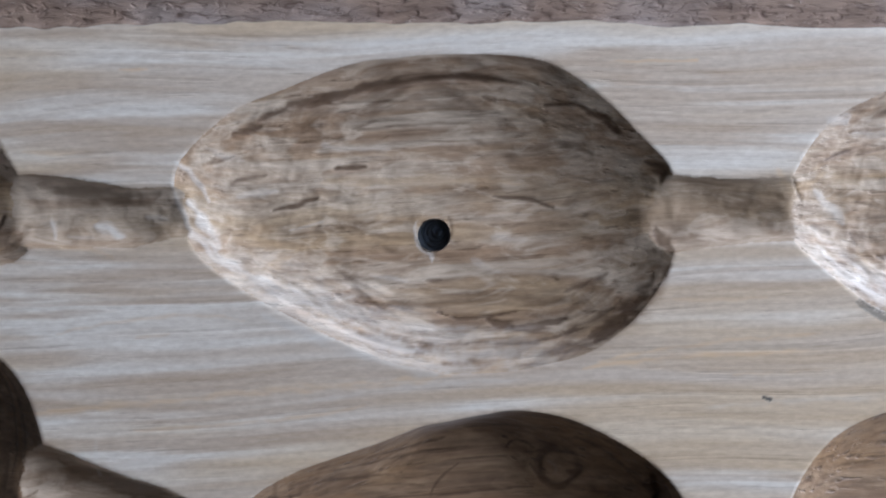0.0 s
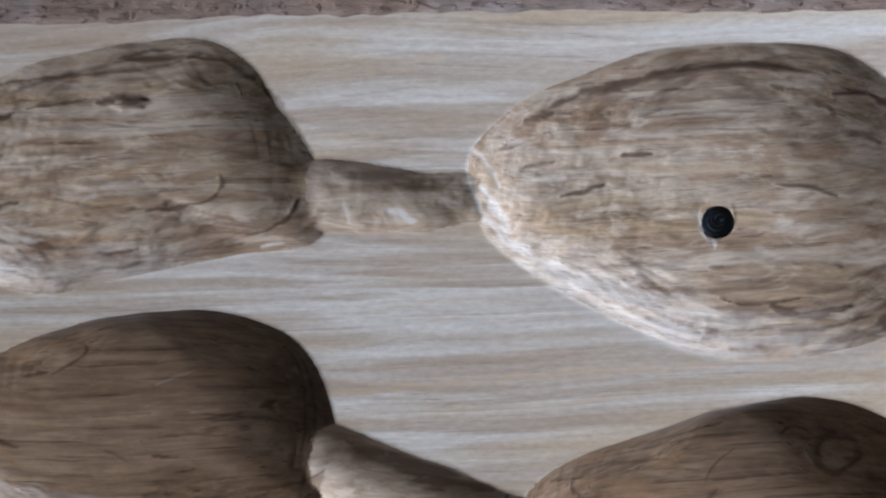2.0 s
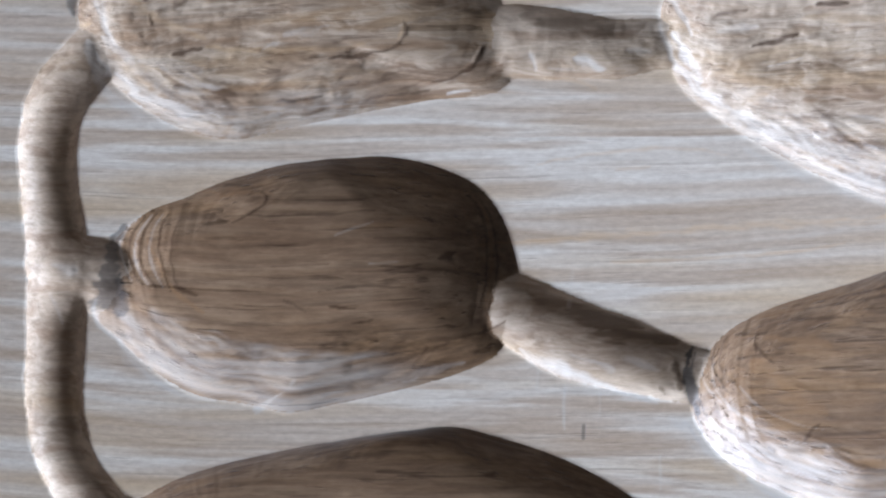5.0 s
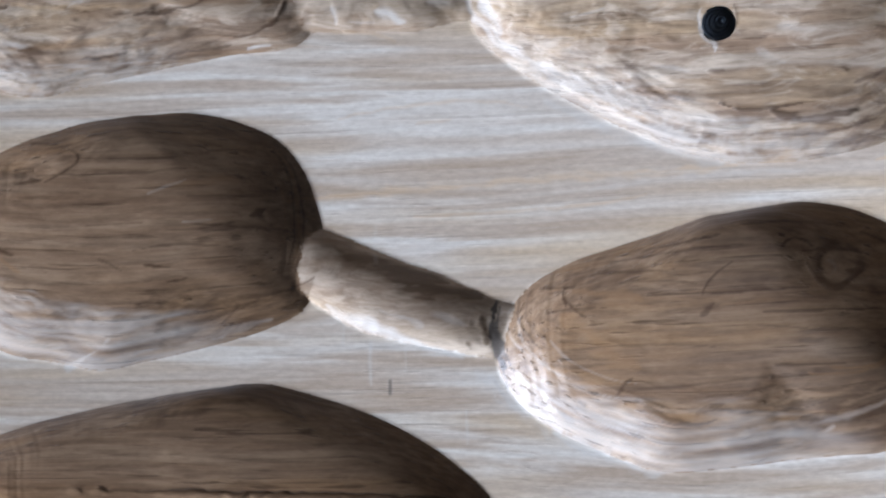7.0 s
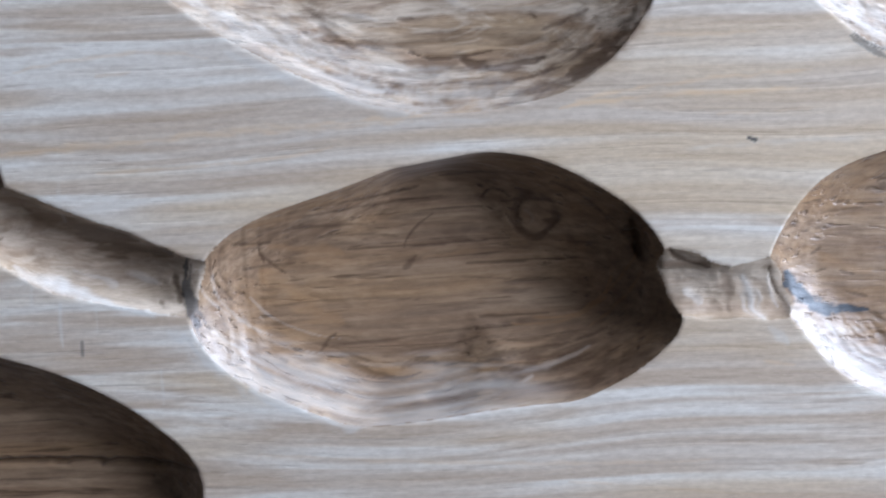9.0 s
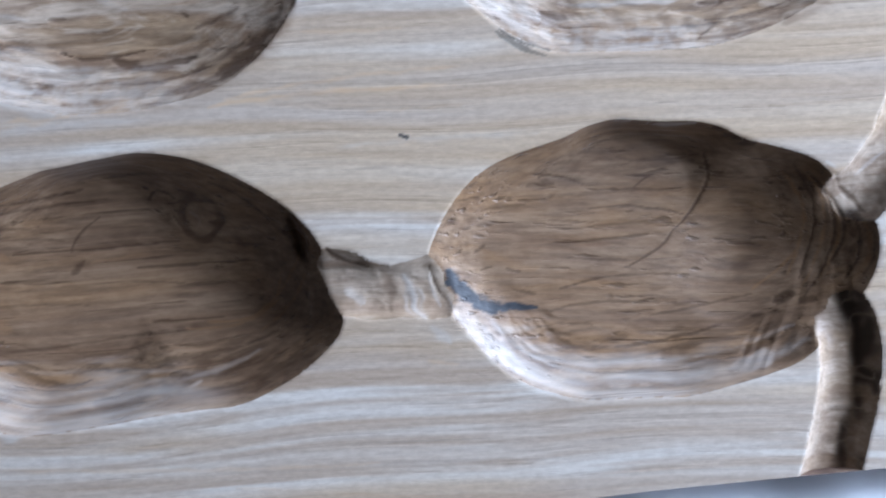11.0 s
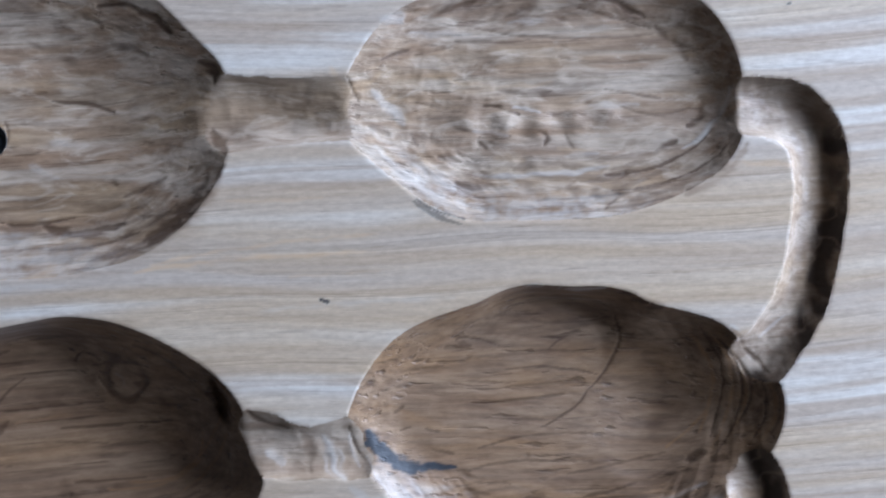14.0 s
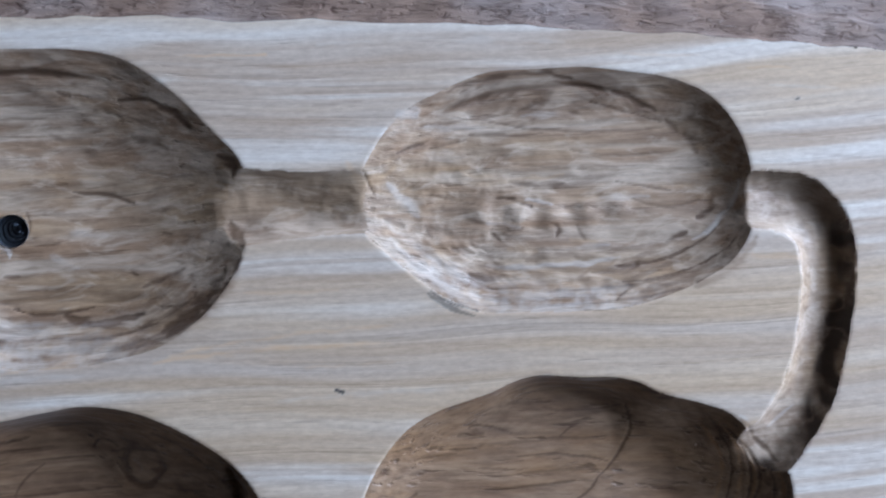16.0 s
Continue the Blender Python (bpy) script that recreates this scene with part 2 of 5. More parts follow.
class Hollow:
    """A carved chamber: centre, depth, outline radii every 10 degrees from the right counter-clockwise, and how broad its
    walls are in millimetres at the right, top, left and bottom."""

    def __init__(self, cx, cy, depth, steep, radii, rough, tool, lean=0.0):
        self.lean = lean
        self.cx, self.cy, self.depth, self.steep, self.rough, self.tool = cx, cy, depth, steep, rough, tool
        k = np.arange(0, 361, 3)
        self.at = k
        # Catmull-Rom through the radii
        i = np.minimum((k // 10), 35)
        u = k / 10 - i
        p = lambda j: np.array(radii)[(i + j) % 36]
        self.r = 0.5 * (2 * p(0) + (p(1) - p(-1)) * u + (2 * p(-1) - 5 * p(0) + 4 * p(1) - p(2)) * u**2 + (3 * p(0) - p(-1) - 3 * p(1) + p(2)) * u**3)

        reach = max(radii) + 2
        self.reach = (cx - reach, cx + reach, cy - reach, cy + reach)

    def polar(self, x, y):
        dx, dy = x - self.cx, y - self.cy
        th = np.degrees(np.arctan2(dy, dx)) % 360
        return np.hypot(dx, dy), th, np.interp(th, self.at, self.r)

    def edge(self, x, y):
        """About how far a place lies outside the rim (negative inside)."""
        d, th, r = self.polar(x, y)
        slope = (np.interp((th + 9) % 360, self.at, self.r) - np.interp((th - 9) % 360, self.at, self.r)) / radians(18)
        return (d - r) / np.sqrt(1 + (slope / r) ** 2)

    def fibres(self, x, y):
        """Streaks from -1 to 1 that bend along the walls."""
        d, th, r = self.polar(x, y)
        along, across = np.abs(th - 180) / 26, d + 1.2 * vnoise(x / 8, y / 8, 57)
        upright = ease((np.abs(np.sin(np.radians(th))) - 0.45) / 0.35)
        return upright * ease((d / r - 0.5) / 0.25) * fbm(along, across / 1.6, 58, 3, 0.55)

    def contour(self, x, y):
        """Fine cutter lines from -1 to 1 that run along the lower wall, level with the rim."""
        _, th, _ = self.polar(x, y)
        e = self.edge(x, y)
        low = ease((-np.sin(np.radians(th)) - 0.25) / 0.3) * ease(-e / 0.6) * ease((9 + e) / 3)
        return low * fbm(th / 16 + 0.2 * vnoise(x / 4, y / 4, 68), (e + 0.5 * vnoise(x / 9, y / 9, 69)) / 0.8, 67, 3, 0.6)

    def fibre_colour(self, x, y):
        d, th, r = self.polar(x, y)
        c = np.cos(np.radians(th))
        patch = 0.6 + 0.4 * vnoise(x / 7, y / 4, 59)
        # the ledge line near the upper rim is made darker
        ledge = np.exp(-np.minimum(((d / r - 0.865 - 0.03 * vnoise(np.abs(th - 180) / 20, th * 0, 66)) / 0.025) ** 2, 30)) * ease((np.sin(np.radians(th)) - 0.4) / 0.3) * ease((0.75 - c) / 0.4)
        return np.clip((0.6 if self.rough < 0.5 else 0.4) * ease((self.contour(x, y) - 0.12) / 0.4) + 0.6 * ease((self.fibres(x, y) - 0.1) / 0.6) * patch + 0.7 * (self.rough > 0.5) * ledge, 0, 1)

    def carve(self, x, y):
        d, th, r = self.polar(x, y)
        rho = np.clip(d / r, 0, 1)
        c, s = np.cos(np.radians(th)), np.sin(np.radians(th))
        right, top, left, bottom = self.steep
        wall = np.where(c > 0, right, left) * c * c + np.where(s > 0, top, bottom) * s * s
        wall = wall * (1 + 0.10 * vnoise(x / 16, y / 16, 33))
        u = np.clip(-self.edge(x, y) / wall, 0, 1)
        u = 1 - (1 - u) * ease((rho - 0.05) / 0.5)    # the walls level out towards the middle
        h = self.depth * (1 + self.lean * np.clip((x - self.cx) / 22, -1.2, 1.2)) * (0.86 * (1 - (1 - u) ** 1.8) + 0.14 * (1 - rho**2))
        inside = ease((1 - rho) / 0.12)
        h = h + inside * self.rough * (0.06 * fbm(x / 11, y / 1.6, 31, 3, 0.5) + 0.045 * fbm((x + 0.35 * y) / 3.2, (y - 0.35 * x) / 1.7, 41, 4, 0.55) + 0.18 * vnoise(x / 12, y / 5, 43))
        ends = np.clip(-c, 0, 1) ** 2
        h = h + inside * self.rough * ends * 0.08 * fbm((0.8 * x + 0.6 * y) / 2.4, (0.8 * y - 0.6 * x) / 1.8, 51, 4, 0.55)
        # torn fibres that follow the wall, and a ledge under the upper rim of the rough hollows
        h = h + inside * 0.06 * self.rough * self.fibres(x, y)
        h = h + (0.09 if self.rough < 0.5 else 0.08) * self.contour(x, y)
        ledge = rho - 0.87 - 0.03 * vnoise(np.abs(th - 180) / 20, th * 0, 66)
        h = h + 0.28 * (self.rough > 0.5) * np.exp(-np.minimum((ledge / 0.018) ** 2, 30)) * ease((s - 0.45) / 0.3) * ease((0.75 - c) / 0.4)
        # scratches of the turning cutter, crowded towards the two ends
        ring = ease((rho - 0.62) / 0.2) * ease((1 - rho) / 0.05) * ease((np.abs(c) - 0.6) / 0.3) * (0.55 + 0.45 * vnoise(x / 5, y / 5, 64))
        turn_ = rho * r + 0.8 * vnoise(x / 7, y / 7, 61)
        return h + ring * np.where(c < 0, *self.tool) * (0.26 * vnoise(turn_ * 1.0, th / 50, 62) + 0.20 * vnoise(turn_ * 2.3, th / 45, 63))


HOLLOWS = [
    Hollow(-75.2, 6.5, 2.6, (13, 9, 6, 7), [26.2, 23.8, 22.2, 21.9, 21.0, 19.6, 17.5, 15.7, 14.7, 14.0, 13.7, 13.8, 14.4, 15.2, 16.3, 18.2, 21.2, 24.6, 26.1, 25.8, 24.2, 22.5, 21.0, 19.6, 18.3, 17.0, 15.4, 14.5, 14.2, 14.3, 14.9, 16.0, 18.0, 21.3, 27.6, 28.3], 1.0, (0.2, 0.2), 0.2),
    Hollow(-1.2, 2.5, 3.6, (18, 10, 9, 8), [29.7, 29.8, 27.3, 25.7, 24.4, 23.3, 21.6, 20.1, 19.2, 18.8, 18.7, 19.3, 20.0, 20.9, 22.5, 25.2, 27.6, 29.8, 28.9, 27.2, 24.0, 21.4, 19.6, 18.5, 17.9, 17.8, 18.1, 18.4, 19.3, 20.1, 21.5, 23.2, 25.6, 27.4, 28.9, 30.0], 1.0, (0.1, 0.08), 0.3),
    Hollow(65.4, 4.2, 2.3, (5, 7, 7, 6), [24.2, 24.1, 23.6, 22.5, 20.6, 18.5, 16.8, 15.9, 15.3, 14.9, 15.0, 15.6, 16.5, 17.3, 18.4, 20.1, 21.4, 22.6, 23.8, 23.5, 21.3, 19.6, 18.5, 17.5, 16.6, 15.3, 14.6, 14.4, 14.6, 15.1, 16.2, 17.4, 19.0, 21.1, 23.4, 24.4], 1.0, (0.1, 0.15), 0.25),
    Hollow(-72.4, -26.1, 4.9, (16, 2.6, 7, 8), [25.9, 25.3, 24.7, 23.4, 21.1, 19.0, 17.2, 15.6, 14.7, 14.1, 14.0, 14.1, 14.4, 15.3, 16.5, 18.3, 21.6, 24.3, 25.9, 27.7, 25.1, 23.3, 21.7, 20.1, 18.3, 17.4, 17.2, 16.6, 16.1, 16.2, 16.7, 17.8, 19.6, 22.2, 25.1, 25.6], 0.35, (0.5, 0.4), 0.25),
    Hollow(3.5, -36.0, 6.4, (20, 2.6, 8, 7.5), [27.8, 26.6, 24.5, 22.1, 20.2, 18.7, 17.3, 16.1, 14.9, 14.2, 13.9, 14.1, 14.3, 14.9, 16.2, 18.4, 21.8, 25.7, 28.2, 29.2, 27.8, 25.3, 22.8, 21.1, 20.0, 18.5, 17.2, 16.5, 16.3, 16.5, 17.4, 19.1, 21.9, 24.3, 27.0, 29.2], 0.35, (0.35, 0.3), 0.28),
    Hollow(66.4, -34.5, 4.4, (15, 2.2, 7.0, 6.5), [27.5, 27.5, 24.9, 23.5, 20.8, 18.7, 18.2, 17.5, 16.7, 16.6, 17.0, 17.1, 17.1, 18.0, 19.6, 21.3, 22.5, 23.6, 24.3, 22.9, 21.2, 20.2, 19.4, 18.4, 17.4, 16.6, 15.8, 15.5, 15.7, 16.4, 17.1, 18.2, 20.0, 22.3, 23.8, 25.7], 0.35, (0.15, 0.5), 0.42),
    Hollow(-61.4, -58.9, 5.2, (9, 2.2, 6, 8.5), [36.4, 31.7, 27.0, 23.2, 20.3, 18.3, 17.0, 15.7, 14.5, 13.9, 13.7, 13.9, 14.4, 15.6, 17.4, 20.2, 24.7, 30.6, 36.2, 31.7, 25.5, 20.7, 17.2, 15.1, 13.8, 12.9, 12.5, 12.4, 12.8, 13.6, 14.9, 16.4, 18.7, 22.6, 28.7, 36.3], 0.3, (0.5, 0.3), 0.0),
]


class Tunnel:
    """A round-bottomed groove along a line of (x, y, half width), smoothed."""

    def __init__(self, line, depth, scorch=0.0, shoals=()):
        pts = np.array(line, float)
        k = np.linspace(0, len(pts) - 1, 4 * len(pts) - 3)
        i = np.minimum(k.astype(int), len(pts) - 2)
        u = (k - i)[:, None]
        p = lambda j: pts[np.clip(i + j, 0, len(pts) - 1)]
        self.pts = 0.5 * (2 * p(0) + (p(1) - p(-1)) * u + (2 * p(-1) - 5 * p(0) + 4 * p(1) - p(2)) * u**2 + (3 * p(0) - p(-1) - 3 * p(1) + p(2)) * u**3)
        self.depth, self.scorch, self.shoals = depth, scorch, shoals   # shoals: ends where the groove runs out shallow
        (x0, y0, _), (x1, y1, _) = self.pts.min(0), self.pts.max(0)
        self.reach = (x0 - 7, x1 + 7, y0 - 7, y1 + 7)

    def near(self, x, y):
        """Signed distance to the middle line over the half width, the half width, and the side (1: to the left of its way)."""
        best = np.full(x.shape, 1e9)
        wide, side = np.ones_like(x), np.zeros_like(x)
        for a, b in zip(self.pts[:-1], self.pts[1:]):
            ax, ay = b[0] - a[0], b[1] - a[1]
            u = np.clip(((x - a[0]) * ax + (y - a[1]) * ay) / (ax * ax + ay * ay + 1e-9), 0, 1)
            d = np.hypot(x - a[0] - u * ax, y - a[1] - u * ay)
            better = d < best
            best = np.where(better, d, best)
            wide = np.where(better, a[2] + (b[2] - a[2]) * u, wide)
            side = np.where(better, np.sign(ax * (y - a[1]) - ay * (x - a[0])), side)
        return best, wide, side

    def edge(self, x, y):
        d, w, _ = self.near(x, y)
        w = w + 0.16 * vnoise(x / 1.8, y / 1.8, 71) + 0.1 * vnoise(x / 0.6, y / 0.6, 72)
        return d - w

    def carve(self, x, y):
        d, w, _ = self.near(x, y)
        q = np.clip(d / w, 0, 1)
        deep = self.depth
        for px, py in self.shoals:
            deep = deep * (1 - 0.8 * np.exp(-((x - px) ** 2 + (y - py) ** 2) / 36))
        return deep * (1 - q**2.6) + ease((1 - q) / 0.3) * (0.07 * fbm(x / 2.0, y / 1.6, 75, 4, 0.55) + 0.18 * vnoise(x / 4, y / 4, 79))


TUNNELS = [
    Tunnel([(-58, 3.0, 4.4), (-53, 2.8, 4.4), (-47.5, 2.8, 4.4), (-42, 2.5, 4.1), (-36, 2.1, 3.5), (-31.5, 2.7, 3.0), (-30, 2.8, 3.0)], 1.8, shoals=((-29, 2.8),)),
    Tunnel([(17, 2.6, 5.0), (23, 2.6, 5.0), (28.5, 2.6, 4.6), (33.5, 2.75, 4.1), (38, 2.95, 3.85), (41.5, 3.1, 3.8), (43, 3.2, 3.8)], 1.8, shoals=((44, 3.2),)),
    Tunnel([(89.0, 3.15, 3.4), (91.5, 3.15, 3.55), (95.5, 2.2, 3.7), (98.2, -1.0, 3.5), (98.8, -6.2, 3.3), (98.0, -13.0, 3.1), (96.4, -19.4, 3.2), (93.4, -24.4, 3.3), (90.5, -27.4, 3.6), (84, -31.0, 4.2)], 1.9, 1.0, shoals=((86.5, 3.1),)),
    Tunnel([(86.5, -36.5, 3.4), (89.2, -40, 3.6), (90.9, -43.5, 3.6), (91.1, -48.7, 3.6), (90.2, -54.0, 3.5), (89.0, -60, 3.5), (86, -70, 3.5)], 2.0, 1.0),
    Tunnel([(-48, -29.2, 4.3), (-46.6, -29.6, 4.4), (-40.3, -32.6, 4.8), (-34.1, -34.4, 4.5), (-27, -36.4, 3.6), (-24.5, -36.8, 3.4)], 3.0, shoals=((-24, -37),)),
    Tunnel([(30, -36, 4.0), (32, -36.1, 3.9), (35.5, -37.0, 3.2), (39.3, -36.9, 3.1), (42, -36.7, 3.7), (43, -36.6, 3.7)], 1.1),
    Tunnel([(-97.5, 1.6, 3.6), (-100.0, -0.2, 3.6), (-103.8, -4.8, 3.7), (-105.2, -10, 3.7), (-105.0, -16, 3.7), (-104.2, -22, 3.9), (-104.0, -28, 3.9), (-104.3, -36, 3.8), (-104.4, -43, 3.7), (-102.8, -50.5, 3.7), (-98, -57, 3.7), (-96, -58, 3.7)], 2.1, shoals=((-96.5, 1.8),)),
    Tunnel([(-104, -25.6, 4.2), (-100, -26.4, 4.6), (-98, -27, 4.8)], 2.6),
]

# x, y, half length, half width, angle, depth: soft basins (and bumps), then torn dents
BASINS = [
    (57.0, 1.6, 1.8, 1.7, -15, -0.45), (61.3, 1.4, 1.8, 1.8, -15, -0.55), (65.6, 1.5, 1.8, 1.7, -15, -0.55), (69.8, 1.9, 1.7, 1.6, -15, -0.45), (73.5, 2.6, 1.6, 1.4, -15, -0.3),
    (79.5, -33.0, 6.5, 9.0, 8, 0.8), (21.5, -38.5, 7.0, 8.0, 15, 0.9),
]
DENTS = [(27.4, -31.0, 0.8, 2.0, 20, 2.2), (-50, -59.6, 28.0, 0.4, 1, 1.6), (-72.6, 14.2, 2.6, 0.65, 3, 0.9)]
FLECKS = []   # short dark tears: the same
flecks = random.Random(4)
for hollow, count, size in zip(HOLLOWS, (40, 45, 40, 30, 30, 30, 20), (1.0, 1.0, 0.9, 0.7, 0.7, 0.7, 0.7)):
    for _ in range(count):
        a_, q_ = flecks.uniform(0, 2 * math.pi), math.sqrt(flecks.uniform(0.03, 0.85))
        r_ = q_ * float(np.interp(math.degrees(a_), hollow.at, hollow.r))
        lean_ = -35 * math.cos(a_) * math.sin(a_) * q_ * 2      # torn fibres bend with the wall
        FLECKS.append((hollow.cx + r_ * math.cos(a_), hollow.cy + r_ * math.sin(a_), size * flecks.uniform(0.5, 2.3), size * flecks.uniform(0.12, 0.34), lean_ + flecks.uniform(-8, 8), flecks.uniform(0.2, 0.75)))
RINGS = [(15.3, -28.75, 2.45, 0.45, 0.4, 75, 420)]   # x, y, radius, width, depth, from, to


def marks(x, y, dents=0.45, tears=0.10, cuts=0.33):
    h = np.zeros_like(x)
    for much, (cx, cy, a, b, turn, depth) in [(dents, d_) for d_ in DENTS] + [(tears, f_) for f_ in FLECKS]:
        c, s = np.cos(radians(turn)), np.sin(radians(turn))
        near = np.abs(x - cx) + np.abs(y - cy) < 4 * max(a, b)
        sx = x[near] - cx + 0.3 * a * vnoise(x[near] / 1.6, y[near] / 0.7, 92)
        sy = y[near] - cy + 0.6 * b * vnoise(x[near] / 1.1, y[near] / 0.8, 93)
        u, v = (sx * c + sy * s) / a, (sy * c - sx * s) / b
        h[near] += much * depth * np.exp(-np.minimum((u * u + v * v) ** 1.5, 30))
    for cx, cy, r, w, depth, a0, a1 in RINGS:
        th = np.degrees(np.arctan2(y - cy, x - cx))
        within = ((th - a0) % 360) / (a1 - a0)
        fade = ease(np.minimum(within, 1 - within) * 5) if a1 - a0 < 360 else 1.0
        h += cuts * depth * fade * np.clip(0.75 + 0.5 * vnoise(x / 1.6, y / 1.6, 91), 0, 1) * np.exp(-np.minimum(((np.hypot(x - cx, y - cy) - r + 0.35 * vnoise(x / 2.2, y / 2.2, 94)) / w) ** 2, 30))
    return h


def basins(x, y):
    h = np.zeros_like(x)
    for cx, cy, a, b, turn, depth in BASINS:
        c, s = np.cos(radians(turn)), np.sin(radians(turn))
        near = np.abs(x - cx) + np.abs(y - cy) < 3 * max(a, b)
        sx, sy = x[near] - cx, y[near] - cy
        h[near] += depth * np.exp(-(((sx * c + sy * s) / a) ** 2 + ((sy * c - sx * s) / b) ** 2))
    return h


HOLE_R = 2.0


def relief(x, y):
    """Depth under the face, and for each place the nearest feature: 0 face, 1 waney edge, then hollows, tunnels, the hole."""
    edges = []
    heart = np.full(x.shape, 9.0)
    which = np.zeros(x.shape, int)
    deepest = np.zeros_like(x)
    for i, feature in enumerate(HOLLOWS + TUNNELS):
        x0, x1, y0, y1 = feature.reach
        near = (x > x0) & (x < x1) & (y > y0) & (y < y1)
        sx, sy = x[near], y[near]
        e = np.full(x.shape, 9.0)
        e[near] = feature.edge(sx, sy)
        edges.append(e)
        h = np.zeros_like(x)
        h[near] = np.where(e[near] < 0, 0.07 + np.maximum(feature.carve(sx, sy), 0.0), 0)
        if i < len(HOLLOWS):
            heart = np.minimum(heart, e)
        else:
            h *= ease(1 + heart / 9)   # grooves end at the walls of the hollows
        which = np.where(h * (1 + 0.35 * vnoise(x / 1.3, y / 1.3, 77)) > deepest, i + 2, which)
        deepest = (deepest**4 + h**4) ** 0.25    # rounded where two cuts meet
    pitted = ease(deepest / 0.8)
    depth = deepest + pitted * (marks(x, y) + basins(x, y))
    # the sanded face is all but flat, with a worn arris
    rim = np.min(edges, axis=0)
    worn = np.where(rim > 0, 0.07 * np.clip(1 - rim / (0.32 + 0.22 * vnoise(x / 2.5, y / 2.5, 83)), 0, 1) ** 2, 0)
    depth += np.where(which == 0, 0.012 * fbm(x / 12, y / 0.8, 81, 3) + worn, 0)
    over = y - upper_edge(x)
    slope = np.where(over > 0, 0.28 * over + 0.02 * over**2 + 0.35 * ease(over / 0.7) + 0.09 * fbm(x / 5.5, y / 1.6, 85, 3, 0.5) * ease(over / 0.8)
                     + 0.7 * ease((over - 4.2 - 1.4 * vnoise(x / 7, x * 0, 88)) / 0.4), 0)
    depth += slope
    which = np.where(over > 0, 1, which)
    return depth, which, edges


# burns and painted shade: a groove's upper wall, then three hollows' right ends
BURN_SHADES = [Tunnel([(-47.0, -26.8, 0.8), (-41.0, -29.6, 1.7), (-34.5, -31.6, 1.8), (-28.5, -34.0, 0.8)], 0), Tunnel([(25.0, -27.5, 1.6), (28.0, -33.0, 3.0), (28.5, -39.0, 4.5), (24.0, -45.0, 3.0), (14.0, -48.0, 1.2)], 0),
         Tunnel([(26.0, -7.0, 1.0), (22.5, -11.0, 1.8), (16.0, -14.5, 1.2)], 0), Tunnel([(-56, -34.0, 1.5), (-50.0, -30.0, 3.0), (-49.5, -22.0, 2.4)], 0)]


def burn_shade_colour(x, y):
    """Streaky browns: cutter burns at the ends of some hollows, with the shade there and on one groove wall painted in.
    """
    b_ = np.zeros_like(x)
    for stroke in BURN_SHADES:
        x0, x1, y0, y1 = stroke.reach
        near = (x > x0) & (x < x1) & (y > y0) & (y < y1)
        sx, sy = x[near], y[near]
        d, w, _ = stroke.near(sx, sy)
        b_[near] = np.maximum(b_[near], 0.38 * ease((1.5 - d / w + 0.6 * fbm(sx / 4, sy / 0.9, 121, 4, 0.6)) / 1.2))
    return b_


def fibre_shade_at(x, y):
    """Dark streaks along the walls of the hollows, darkened ledges and pits, and the burns with their painted shade."""
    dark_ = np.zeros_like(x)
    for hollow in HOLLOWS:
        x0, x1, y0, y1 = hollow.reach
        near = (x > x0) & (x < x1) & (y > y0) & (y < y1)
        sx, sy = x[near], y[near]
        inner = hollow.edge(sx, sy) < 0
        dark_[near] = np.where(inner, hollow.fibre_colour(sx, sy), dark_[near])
    return np.clip(dark_ + burn_shade_colour(x, y) + np.clip(marks(x, y, 0.9, 0.70, 5.0), 0, 0.9), 0, 1)


def scorch_at(x, y):
    """Burn marks of the cutter in the two right-hand tunnels and a few dark streaks."""
    burn = np.zeros_like(x)
    for tunnel in TUNNELS:
        if tunnel.scorch:
            x0, x1, y0, y1 = tunnel.reach
            near = (x > x0) & (x < x1) & (y > y0) & (y < y1)
            sx, sy = x[near], y[near]
            d, w, side = tunnel.near(sx, sy)
            q = side * d / w
            patch = ease((vnoise(sx / 2.2, sy / 4.0, 95) + 0.6 * vnoise(sx / 0.8, sy / 1.6, 96) + 0.75) / 1.1) * ease((2.5 - sy) / 4)
            web = ease((np.abs(vnoise(sx / 1.3 + 0.3 * vnoise(sy, sx, 100), sy / 1.9, 99)) - 0.02) / 0.16)    # pale lines left between the burns
            burn[near] = np.maximum(burn[near], tunnel.scorch * ease((q - 0.02 - 0.2 * vnoise(sx / 2, sy / 3, 102)) / 0.4) * (0.42 + 0.56 * patch) * (0.72 + 0.28 * web) * (d < w * 1.05))
    return burn


STAINS = [
    (Tunnel([(44.6, -35.0, 0.3), (45.2, -36.4, 0.9), (46.8, -38.0, 0.8), (49.0, -39.1, 0.75), (51.5, -39.5, 0.6), (55.0, -39.7, 0.2)], 0), 1.0),
    (Tunnel([(-95.6, -20.6, 0.4), (-97.4, -23.2, 0.8), (-98.3, -26.0, 1.2), (-98.2, -29.4, 2.0), (-96.6, -31.2, 0.8)], 0), 0.6),
    (Tunnel([(-25.6, -33.4, 0.25), (-26.0, -36.0, 0.45), (-25.4, -39.0, 0.8), (-24.6, -41.2, 0.4)], 0), 0.75),
    (Tunnel([(50.2, -7.8, 0.15), (52.6, -9.4, 0.35), (55.8, -10.6, 0.15)], 0), 0.55),
    (Tunnel([(39.3, -19.3, 0.2), (40.0, -19.45, 0.2)], 0), 0.9),
    (Tunnel([(95.1, 15.3, 0.15), (95.3, 15.4, 0.15)], 0), 0.9),
    (Tunnel([(-38.3, -43.2, 0.12), (-38.3, -44.8, 0.25)], 0), 0.5),
]


